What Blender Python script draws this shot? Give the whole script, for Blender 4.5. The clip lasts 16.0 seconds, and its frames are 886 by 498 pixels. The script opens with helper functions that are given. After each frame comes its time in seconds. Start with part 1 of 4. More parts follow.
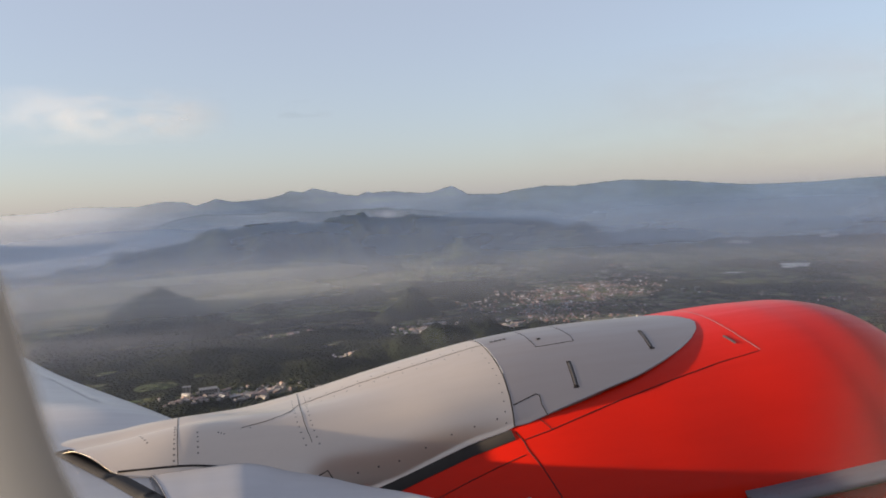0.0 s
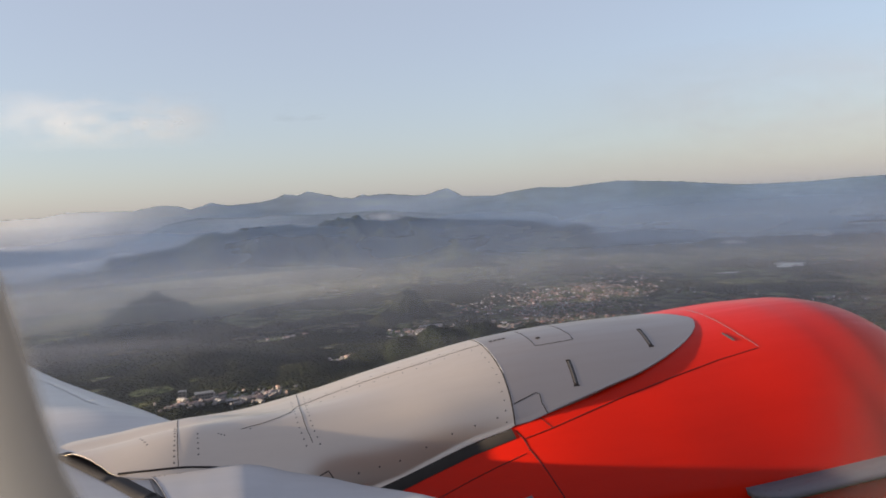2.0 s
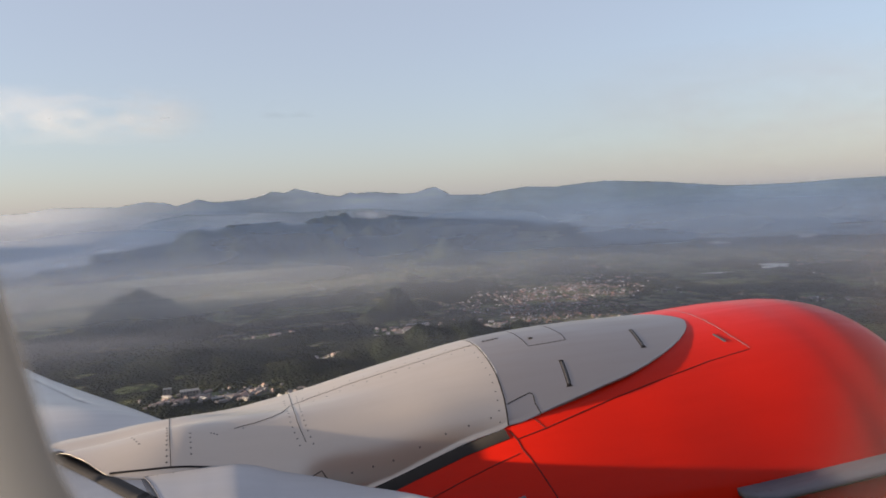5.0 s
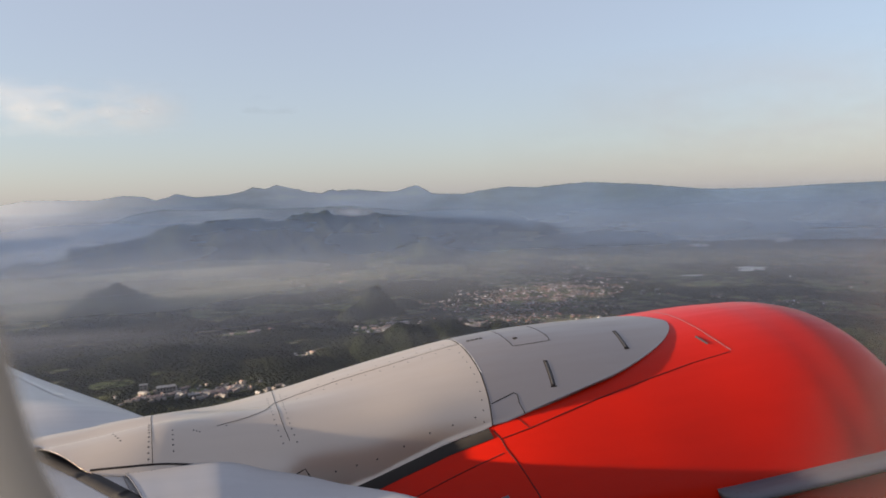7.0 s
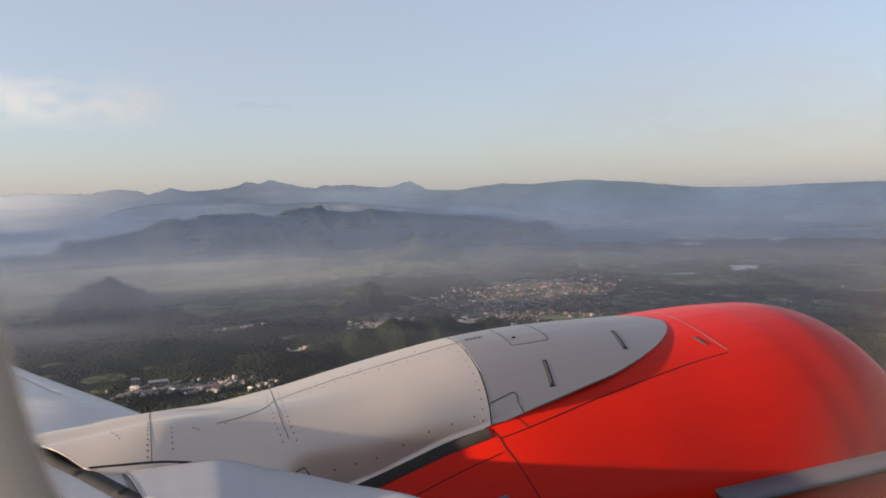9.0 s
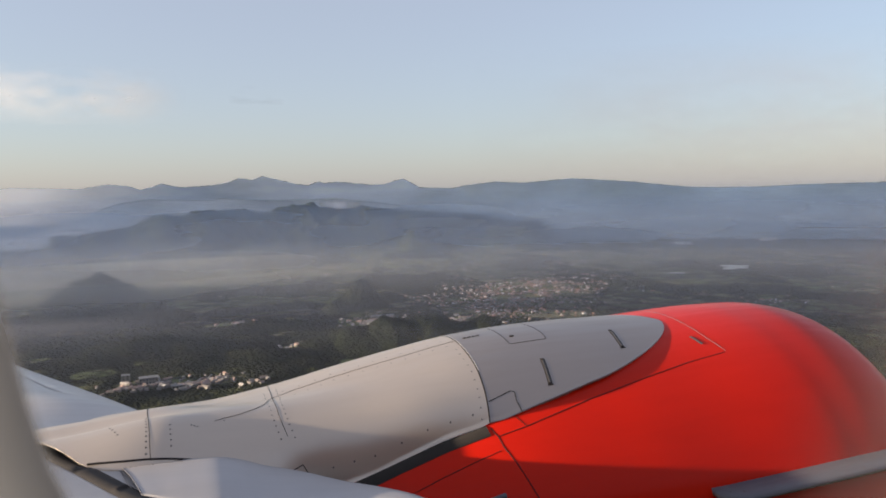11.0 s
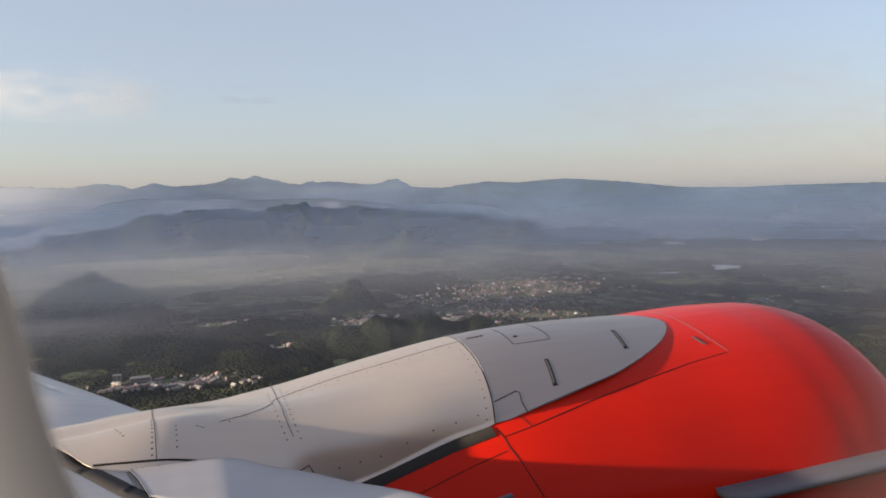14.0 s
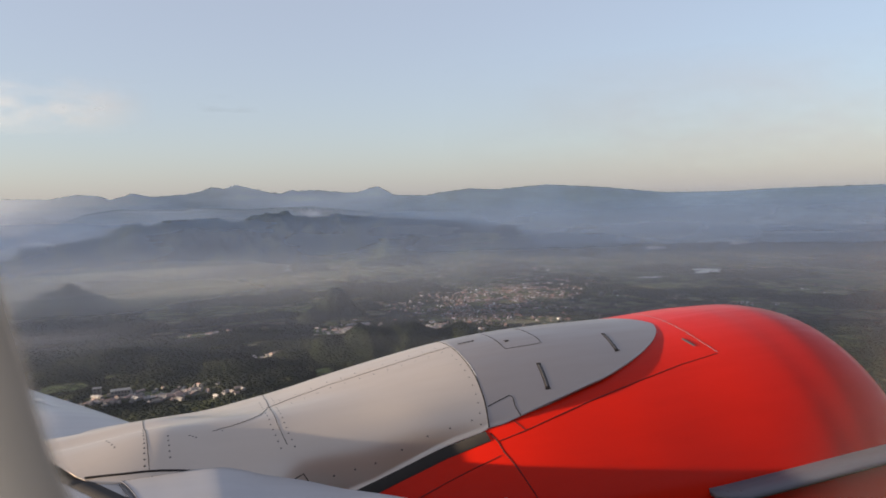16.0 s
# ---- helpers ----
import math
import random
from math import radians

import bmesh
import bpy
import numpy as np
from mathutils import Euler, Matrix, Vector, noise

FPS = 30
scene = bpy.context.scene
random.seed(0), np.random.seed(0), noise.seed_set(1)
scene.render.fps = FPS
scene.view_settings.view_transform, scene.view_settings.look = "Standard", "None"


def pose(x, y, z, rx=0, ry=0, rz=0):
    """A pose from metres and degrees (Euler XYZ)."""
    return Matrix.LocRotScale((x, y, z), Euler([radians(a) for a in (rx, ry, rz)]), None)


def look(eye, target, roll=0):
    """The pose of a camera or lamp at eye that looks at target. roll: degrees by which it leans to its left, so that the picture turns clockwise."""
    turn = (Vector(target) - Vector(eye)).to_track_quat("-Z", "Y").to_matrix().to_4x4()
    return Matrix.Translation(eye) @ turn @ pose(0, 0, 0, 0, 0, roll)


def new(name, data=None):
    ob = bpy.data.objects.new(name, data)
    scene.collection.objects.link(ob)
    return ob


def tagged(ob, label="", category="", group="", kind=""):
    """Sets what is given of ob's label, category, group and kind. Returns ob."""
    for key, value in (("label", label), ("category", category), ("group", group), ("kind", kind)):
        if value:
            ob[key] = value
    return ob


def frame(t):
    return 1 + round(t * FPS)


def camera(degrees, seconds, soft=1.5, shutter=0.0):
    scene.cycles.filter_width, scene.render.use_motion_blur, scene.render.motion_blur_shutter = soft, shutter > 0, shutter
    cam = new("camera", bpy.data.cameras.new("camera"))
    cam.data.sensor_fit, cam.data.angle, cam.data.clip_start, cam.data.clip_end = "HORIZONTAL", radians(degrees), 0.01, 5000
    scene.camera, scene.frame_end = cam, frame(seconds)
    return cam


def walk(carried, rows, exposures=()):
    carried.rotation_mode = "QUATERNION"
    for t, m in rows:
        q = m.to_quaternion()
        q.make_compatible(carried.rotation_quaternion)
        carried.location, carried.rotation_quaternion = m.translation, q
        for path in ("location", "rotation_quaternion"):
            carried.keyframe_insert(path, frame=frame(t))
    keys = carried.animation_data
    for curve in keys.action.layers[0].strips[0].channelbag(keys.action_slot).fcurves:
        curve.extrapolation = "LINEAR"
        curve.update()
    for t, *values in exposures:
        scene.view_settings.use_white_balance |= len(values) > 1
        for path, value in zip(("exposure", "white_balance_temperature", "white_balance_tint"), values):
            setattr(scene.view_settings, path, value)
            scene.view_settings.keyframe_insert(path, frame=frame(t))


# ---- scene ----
cam = camera(61.3, 16.0, soft=1.8)
PATH = [
    (0, 0.0713, -0.0234, 199.9968, 86.411, 3.163, -15.459),
    (0.5, 0.068, -0.0226, 199.9931, 86.501, 2.983, -15.924),
    (1, 0.0645, -0.0217, 199.9894, 86.412, 3.066, -16.077),
    (1.5, 0.0608, -0.0208, 199.9857, 86.602, 3.322, -16.019),
    (2, 0.0572, -0.0195, 199.9868, 86.558, 3.555, -15.831),
    (2.5, 0.0535, -0.0182, 199.9878, 86.535, 3.37, -15.995),
    (3, 0.0495, -0.0169, 199.9888, 86.473, 3.27, -16.151),
    (5.5, 0.027, -0.0092, 199.9942, 86.334, 2.963, -17.332),
    (6, 0.022, -0.0075, 199.9948, 86.259, 2.624, -18.217),
    (6.5, 0.0167, -0.0058, 199.9954, 86.248, 2.224, -18.45),
    (7, 0.0113, -0.0039, 199.996, 86.24, 2.174, -18.17),
    (7.5, 0.0057, -0.002, 199.998, 86.098, 2.426, -17.95),
    (8, 0.0, 0.0, 200.0, 86.156, 2.444, -18.164),
    (8.5, -0.0058, 0.0021, 200.0037, 85.988, 2.053, -18.494),
    (9, -0.0118, 0.0044, 200.0074, 85.947, 1.713, -18.617),
    (11.5, -0.0454, 0.0155, 200.0106, 85.721, 1.254, -19.231),
    (12, -0.0527, 0.0179, 200.0113, 85.692, 1.36, -19.163),
    (12.5, -0.0601, 0.0204, 200.0119, 85.687, 1.331, -19.156),
    (13, -0.0678, 0.0229, 200.0126, 85.7, 1.761, -19.066),
    (13.5, -0.0756, 0.0255, 200.0132, 85.729, 1.374, -19.373),
    (14, -0.0836, 0.0281, 200.0138, 85.732, 1.171, -19.726),
    (14.5, -0.0918, 0.0308, 200.0145, 85.752, 1.04, -20.032),
    (15, -0.1003, 0.0335, 200.0122, 85.871, 1.565, -20.126),
    (15.5, -0.1091, 0.0361, 200.0099, 86.275, 1.844, -21.22),
    (16, -0.118, 0.0389, 200.0076, 86.248, 1.782, -21.126),
]
walk(cam, [(r[0], pose(*r[1:])) for r in PATH], exposures=[(0.0, 1.38, 6330, 12), (16.0, 1.38, 6330, 12)])

# ---- light ----
HEIGHT = 200.0          # eye above the valley floor; the land is built at about half size to fit the lens's reach
HEADING = 18.0          # bearing of the view's axis from +y
SUN_BEARING, SUN_HEIGHT = -85.5, 6.2     # degrees, clockwise from +y

world = bpy.data.worlds.new("sky")
scene.world = world
world.use_nodes = True
wn = world.node_tree.nodes
sky = wn.new("ShaderNodeTexSky")
sky.sky_type, sky.sun_disc = "NISHITA", False
sky.sun_elevation, sky.sun_rotation = radians(SUN_HEIGHT), radians(SUN_BEARING)
sky.altitude, sky.air_density, sky.dust_density, sky.ozone_density = 600, 1.0, 2.2, 2.5
wn["Background"].inputs["Strength"].default_value = 0.10
cirrus = wn.new("ShaderNodeMix")              # a thin even cirrus sheet pales the blue
cirrus.data_type = "RGBA"
cirrus.inputs[0].default_value = 0.45
cirrus.inputs[7].default_value = (3.05, 2.95, 3.1, 1)
world.node_tree.links.new(sky.outputs[0], cirrus.inputs[6])
world.node_tree.links.new(cirrus.outputs[2], wn["Background"].inputs["Color"])

sun = new("sun", bpy.data.lights.new("sun", "SUN"))
sun.data.energy, sun.data.angle, sun.data.color = 6.3, radians(0.6), (1.0, 0.78, 0.53)
_b, _e = radians(SUN_BEARING), radians(SUN_HEIGHT)
SUN_DIR = Vector((math.sin(_b) * math.cos(_e), math.cos(_b) * math.cos(_e), math.sin(_e)))
sun.matrix_world = look(SUN_DIR * 1000 + Vector((0, 0, 200)), (0, 0, 200))


# ---- materials ----
class Nodes:
    """Short way to wire a material."""

    def __init__(self, name):
        self.mat = bpy.data.materials.new(name)
        self.mat.use_nodes = True
        self.tree = self.mat.node_tree
        self.bsdf = self.tree.nodes["Principled BSDF"]
        self.out = self.tree.nodes["Material Output"]

    def add(self, kind, **values):
        n = self.tree.nodes.new("ShaderNode" + kind)
        for k, v in values.items():
            n.inputs[k.replace("_", " ")].default_value = v
        return n

    def link(self, a, b):
        self.tree.links.new(a, b)

    def coords(self, which="Object", scale=(1, 1, 1)):
        c, m = self.add("TexCoord"), self.add("Mapping")
        m.inputs["Scale"].default_value = scale
        self.link(c.outputs[which], m.inputs["Vector"])
        return m.outputs[0]

    def noise(self, vec, scale, detail=4.0, rough=0.55):
        n = self.add("TexNoise", Scale=scale, Detail=detail, Roughness=rough)
        self.link(vec, n.inputs["Vector"])
        return n.outputs["Fac"]

    def ramp(self, fac, stops):
        n = self.add("ValToRGB")
        e = n.color_ramp.elements
        while len(e) < len(stops):
            e.new(0.5)
        for el, (p, c) in zip(e, stops):
            el.position, el.color = p, (*c, 1) if len(c) == 3 else c
        self.link(fac, n.inputs["Fac"])
        return n.outputs["Color"]

    def mix(self, fac, a, b, blend="MIX"):
        n = self.tree.nodes.new("ShaderNodeMix")
        n.data_type, n.blend_type = "RGBA", blend
        for sock, v in ((n.inputs[0], fac), (n.inputs[6], a), (n.inputs[7], b)):
            if isinstance(v, (float, int)):
                sock.default_value = v
            elif isinstance(v, tuple):
                sock.default_value = (*v, 1)
            else:
                self.link(v, sock)
        return n.outputs[2]

    def math(self, op, a, b=0.0):
        n = self.tree.nodes.new("ShaderNodeMath")
        n.operation = op
        for sock, v in zip(n.inputs, (a, b)):
            if isinstance(v, (float, int)):
                sock.default_value = v
            else:
                self.link(v, sock)
        return n.outputs[0]

    def range(self, v, a, b, c=0.0, d=1.0):
        n = self.add("MapRange", From_Min=a, From_Max=b, To_Min=c, To_Max=d)
        n.interpolation_type = "SMOOTHSTEP"
        self.link(v, n.inputs["Value"])
        return n.outputs["Result"]

    def bump(self, height, strength, distance):
        n = self.add("Bump", Strength=strength, Distance=distance)
        self.link(height, n.inputs["Height"])
        self.link(n.outputs[0], self.bsdf.inputs["Normal"])

    def base(self, v):
        if isinstance(v, tuple):
            self.bsdf.inputs["Base Color"].default_value = (*v, 1)
        else:
            self.link(v, self.bsdf.inputs["Base Color"])

    def set(self, **values):
        for k, v in values.items():
            s = self.bsdf.inputs[k.replace("_", " ")]
            if isinstance(v, (float, int)):
                s.default_value = v
            else:
                self.link(v, s)


def paint(name, colour, rough, streak=0.08, metal=0.0, coat=0.0, gloss=0.3):
    """Aircraft paint: faint grime along the airflow, tiny orange-peel."""
    n = Nodes(name)
    long = n.noise(n.coords(scale=(0.7, 6, 6)), 3.0, 5)
    fine = n.noise(n.coords(), 55.0, 3)
    dark = tuple(c * 0.62 for c in colour)
    col = n.mix(n.math("MULTIPLY", n.range(long, 0.35, 0.8), streak * 4), colour, dark)
    n.base(n.mix(n.math("MULTIPLY", n.range(fine, 0.5, 0.75), streak), col, tuple(c * 0.5 for c in colour)))
    n.set(Roughness=n.range(long, 0.2, 0.8, rough - 0.05, rough + 0.08), Metallic=metal, Coat_Weight=coat, Coat_Roughness=0.12)
    n.set(Specular_IOR_Level=gloss)
    n.bump(n.noise(n.coords(), 2.2, 2), 0.02, 0.02)
    return n.mat


def plain(name, colour, rough=0.6, metal=0.0, gloss=0.5):
    n = Nodes(name)
    n.base(n.mix(n.noise(n.coords(), 30.0, 3), tuple(c * 0.75 for c in colour), colour))
    n.set(Roughness=rough, Metallic=metal, Specular_IOR_Level=gloss)
    return n.mat


RED = paint("red_gloss_paint", (0.58, 0.0115, 0.0005), 0.42, 0.04, 0.0, 0.25, 0.05)
SILVER = paint("warm_silver_paint", (0.56, 0.49, 0.425), 0.33, 0.02, 0.66, 0.0, 0.5)
NOSE = paint("grey_silver_paint", (0.33, 0.30, 0.29), 0.34, 0.02, 0.78, 0.0, 0.5)
WINGSKIN = paint("pale_grey_wing_paint", (0.50, 0.485, 0.48), 0.38, 0.03, 0.15)
ROOTSKIN = paint("grey_wing_root_paint", (0.45, 0.445, 0.46), 0.36, 0.03, 0.2)
STRAKE = paint("light_grey_paint", (0.115, 0.12, 0.145), 0.5, 0.12)
SEAM = plain("dark_sealant", (0.025, 0.022, 0.022), 0.8, 0.0, 0.1)
FASTENER = plain("fastener_head", (0.10, 0.095, 0.095), 0.5, 0.5)
SEALED = plain("dark_rubber_seal", (0.05, 0.046, 0.044), 0.85, 0.0, 0.1)
SLOT = plain("dark_grey_slot", (0.085, 0.08, 0.077), 0.9, 0.0, 0.05)
GAP = plain("dark_gap", (0.038, 0.036, 0.039), 0.9, 0.0, 0.05)
LIP = plain("bare_metal_edge", (0.62, 0.60, 0.58), 0.4, 0.3)
BODY = paint("dull_fuselage_paint", (0.13, 0.085, 0.075), 0.5, 0.04)


# ---- mesh helpers ----
def mesh_object(name, verts, faces, mat, parent=None, label="", smooth=True):
    me = bpy.data.meshes.new(name)
    me.from_pydata([tuple(v) for v in verts], [], faces)
    me.materials.append(mat)
    if smooth:
        me.polygons.foreach_set("use_smooth", [True] * len(me.polygons))
    me.update()
    ob = new(name, me)
    ob.parent = parent
    if label:
        tagged(ob, label)
    return ob


def smooth(v, a, b):
    u = np.clip((v - a) / (b - a), 0, 1)
    return u * u * (3 - 2 * u)


def curve_through(table, x):
    """Smooth values of a table of rows (x, a, b, ...) at x."""
    rows = sorted(table)
    if x <= rows[0][0]:
        return rows[0][1:]
    if x >= rows[-1][0]:
        return rows[-1][1:]
    for i in range(len(rows) - 1):
        if rows[i][0] <= x <= rows[i + 1][0]:
            p, q = rows[i], rows[i + 1]
            o, s = rows[max(i - 1, 0)], rows[min(i + 2, len(rows) - 1)]
            h = q[0] - p[0]
            u = (x - p[0]) / h
            out = []
            for k in range(1, len(p)):
                d = (q[k] - p[k]) / h
                m0 = (q[k] - o[k]) / (q[0] - o[0])
                m1 = (s[k] - p[k]) / (s[0] - p[0])
                if d == 0:
                    m0 = m1 = 0.0
                out.append((2 * u**3 - 3 * u**2 + 1) * p[k] + (u**3 - 2 * u**2 + u) * h * m0
                           + (3 * u**2 - 2 * u**3) * q[k] + (u**3 - u**2) * h * m1)
            return tuple(out)


def loft(name, rings, mat, parent=None, label="", closed=False, cap=False):
    n = len(rings[0])
    verts = [v for r in rings for v in r]
    faces = []
    for i in range(len(rings) - 1):
        for j in range(n if closed else n - 1):
            a, b = i * n + j, i * n + (j + 1) % n
            faces.append((a, b, b + n, a + n))
    if cap:
        faces.append(tuple(reversed(range(n))))
        faces.append(tuple(range((len(rings) - 1) * n, len(rings) * n)))
    return mesh_object(name, verts, faces, mat, parent, label)


def ribbon(name, points, normals, width, mat, parent, label="", lift=0.003):
    """A narrow strip laid on a surface: points along it, the surface's normals there."""
    verts, faces = [], []
    for i, (p, n) in enumerate(zip(points, normals)):
        t = (points[min(i + 1, len(points) - 1)] - points[max(i - 1, 0)]).normalized()
        s = t.cross(n).normalized() * width / 2
        verts += [p - s + n * lift * 0.2, p - s * 0.6 + n * lift, p + s * 0.6 + n * lift, p + s + n * lift * 0.2]
    for i in range(len(points) - 1):
        for j in range(3):
            a = i * 4 + j
            faces.append((a, a + 1, a + 5, a + 4))
    return mesh_object(name, verts, faces, mat, parent, label)


def dome():
    """A small fastener head, flat below and domed above."""
    verts = [(math.cos(i * math.pi / 4) * k, math.sin(i * math.pi / 4) * k, z) for k, z in ((1.0, 0.1), (0.7, 0.5)) for i in range(8)] + [(0, 0, 0.6)]
    faces = [(i, (i + 1) % 8, 8 + (i + 1) % 8, 8 + i) for i in range(8)] + [(8 + i, 8 + (i + 1) % 8, 16) for i in range(8)]
    me = bpy.data.meshes.new("fastener")
    me.from_pydata(verts, [], faces)
    me.materials.append(FASTENER)
    return me


DOME = dome()


def studs(places, normals, radius, parent):
    """Small domed fastener heads, each a part of its own."""
    for p, n in zip(places, normals):
        ob = new("fastener", DOME)
        ob.parent = parent
        ob.matrix_local = Matrix.LocRotScale(p, n.to_track_quat("Z", "Y"), (radius * 0.85, radius * 0.85, 0.0016))


# ---- the airliner ----
VIEW_A = pose(0, 0, 0, 90 - 3.84, 0, -HEADING)
AIR = Matrix.Translation((0, 0, HEIGHT)) @ VIEW_A @ pose(0, 0, 0, 0, 0, -2.45) @ VIEW_A.inverted()
airliner = tagged(new("airliner"), "airliner with glossy red engine cowl and silver pylon fairing in flight", "aircraft")
airliner.matrix_world = AIR

# engine cowl: x forward, radius
AXIS_Y, AXIS_Z = 3.10, -1.53
COWL = [(0.2, 0.66), (0.6, 0.755), (1.1, 0.868), (1.6, 0.928), (2.0, 0.963), (2.3, 0.991), (2.5, 1.003), (2.8, 0.999), (3.0, 0.921), (3.118, 0.709),
        (3.168, 0.619)]


def cowl(x, deg):
    """Point and normal on the cowl; deg from the top towards the fuselage."""
    def at(x, deg):
        r = curve_through(COWL, x)[0]
        a = radians(deg)
        return Vector((x, AXIS_Y - r * math.sin(a), AXIS_Z + r * math.cos(a)))
    p = at(x, deg)
    n = (at(x, deg + 0.5) - p).cross(at(x + 0.01, deg) - p).normalized()
    if n.dot(p - Vector((x, AXIS_Y, AXIS_Z))) < 0:
        n.negate()
    return p, n


XS = [0.2 + i * 2.968 / 110 for i in range(111)]
engine_cowl = loft("engine_cowl", [[cowl(x, d)[0] for d in range(-180, 180, 4)] for x in XS], RED, airliner, "glossy red engine cowl", closed=True)

# inlet: polished lip, inner barrel, fan and spinner
lip_rings = [[Vector((x, AXIS_Y - r * math.sin(radians(a)), AXIS_Z + r * math.cos(radians(a)))) for a in range(-180, 180, 6)]
             for x, r in ((3.168, 0.619), (3.182, 0.60), (3.18, 0.575), (3.15, 0.555), (3.0, 0.56), (2.7, 0.59), (2.4, 0.60))]
loft("inlet_lip", lip_rings, LIP, engine_cowl, "polished metal inlet lip", closed=True)
fan = loft("fan", [[Vector((x, AXIS_Y - r * math.sin(radians(a)), AXIS_Z + r * math.cos(radians(a)))) for a in range(-180, 180, 6)] for x, r in ((2.42, 0.60), (2.42, 0.18), (2.52, 0.14), (2.66, 0.02))],
           GAP, engine_cowl, "dark fan and spinner", closed=True)
loft("exhaust_ring", [[Vector((x, AXIS_Y - r * math.sin(radians(a)), AXIS_Z + r * math.cos(radians(a)))) for a in range(-180, 180, 6)] for x, r in ((0.2, 0.66), (0.21, 0.62), (0.35, 0.60), (0.36, 0.05))],
     GAP, engine_cowl, "dark exhaust ring", closed=True)

# pylon fairing: x, then its radius about the cowl's axis at 0, 12, 19, 25, 32, 38 and 50 degrees from the top towards the fuselage
FAIRING = [(-0.9, 0.6, 0.62, 0.63, 0.68, 0.721, 0.73, 0.73), (-0.42, 0.64, 0.69, 0.7, 0.758, 0.792, 0.80, 0.79), (-0.13, 0.665, 0.735, 0.757, 0.814, 0.839, 0.832, 0.79),
           (0.06, 0.68, 0.727, 0.775, 0.806, 0.816, 0.811, 0.775), (0.20, 0.705, 0.735, 0.777, 0.806, 0.812, 0.806, 0.777), (0.36, 0.738, 0.758, 0.790, 0.814, 0.822, 0.800, 0.70),
           (0.57, 0.79, 0.80, 0.819, 0.836, 0.846, 0.818, 0.712), (0.8, 0.843, 0.849, 0.860, 0.874, 0.88, 0.842, 0.72), (1.07, 0.898, 0.902, 0.908, 0.911, 0.903, 0.866, 0.765), (1.34, 0.934, 0.935, 0.935, 0.935, 0.929, 0.905, 0.83),
           (1.6, 0.953, 0.953, 0.952, 0.951, 0.948, 0.945, 0.945), (1.85, 0.963, 0.963, 0.962, 0.962, 0.962, 0.962, 0.962), (2.08, 0.972, 0.972, 0.972, 0.972, 0.972, 0.972, 0.972)]
FAIRING_DEG = (0, 12, 19, 25, 32, 38, 50)
# where its lower edge runs: x, degrees
FOOT = [(-0.9, 8.0), (-0.7, 14.0), (-0.55, 22.0), (-0.45, 30.0), (-0.34, 38.0), (-0.15, 41.0), (0.1, 45.0), (0.306, 48.6), (0.577, 45.9), (0.704, 43.3), (0.878, 40.2), (1.078, 38.0), (1.219, 35.9), (1.338, 34.2), (1.471, 32.0), (1.617, 29.2), (1.807, 23.7), (1.95, 18.0), (2.04, 12.5), (2.08, 8.0)]


def fairing_at(x, deg):
    row = curve_through(FAIRING, x)
    r = curve_through(list(zip(FAIRING_DEG, row)), deg)[0] if deg >= 0 else row[0] - 6e-5 * deg * deg
    a = radians(deg)
    return Vector((x, AXIS_Y - r * math.sin(a), AXIS_Z + r * math.cos(a)))


def fairing(x, deg):
    """Point and normal on the fairing."""
    p = fairing_at(x, deg)
    n = (fairing_at(x, deg + 0.5) - fairing_at(x, deg - 0.5)).cross(fairing_at(min(x + 0.01, 2.08), deg) - fairing_at(min(x, 2.07) - 0.01, deg)).normalized()
    if n.dot(p - Vector((x, AXIS_Y, AXIS_Z))) < 0:
        n.negate()
    return p, n


def fairing_ring(x, steps=64, edge=False):
    """From the outboard edge over the ridge to the inboard edge, which folds down to the cowl. edge: along the ring seam, which leans aft."""
    foot = curve_through(FOOT, x)[0]
    if edge:
        foot = 37.9
    far = -foot + 14 * max(0.0, (x - 1.3) / 0.78)
    degs = [far + (foot - far) * i / steps for i in range(steps + 1)]
    ring = [fairing_at(curve_through([(d, xx) for xx, d in RING], d)[0] if edge else x, d) for d in degs]
    c = Vector((x, AXIS_Y, AXIS_Z))
    ring += [ring[-1].copy(), c + (ring[-1] - c) * (0.999 if x < -0.3 else 0.93 + 0.05 * min(max((x - 0.85) / 0.6, 0.0), 1.0))]
    return ring


def spread(a, b, n):
    return [a + (b - a) * i / (n - 1) for i in range(n)]


FX = spread(-0.9, 1.9, 180) + spread(1.91, 2.08, 14)
RING = [(1.078, -35), (1.079, 0), (1.078, 4.4), (1.072, 14.4), (1.065, 22.9), (1.056, 29.3), (1.051, 34.1), (1.048, 37.9)]
pylon_fairing = loft("pylon_fairing", [fairing_ring(x) for x in FX if x < 1.02] + [fairing_ring(1.05, edge=True)], SILVER, airliner, "warm silver pylon fairing")
loft("fairing_nose", [fairing_ring(1.05, edge=True)] + [fairing_ring(x) for x in FX if x > 1.09], NOSE, pylon_fairing, "cooler grey forward fairing panel")

# wing: y outboard, leading edge x, z
WING = [(-0.4, 2.2, -1.04), (0.9, 1.40, -1.03), (1.7, 1.05, -1.02), (2.1, 0.64, -1.01), (2.35, 0.38, -1.0), (2.6, 0.16, -0.985), (3.1, -0.02, -0.98), (3.6, -0.29, -0.99), (5.4, -1.2, -1.09),
        (9.0, -3.0, -1.06), (13.0, -5.0, -0.9)]


def wing_thick(c, y):
    """Half thickness at the chord's share c; blunter towards the tip side."""
    k = 0.19 + 0.066 * min(max((y - 2.4) / 1.2, 0.0), 1.0)
    return k * (1.48 * math.sqrt(c) - 0.63 * c - 1.76 * c**2 + 1.42 * c**3 - 0.5 * c**4)


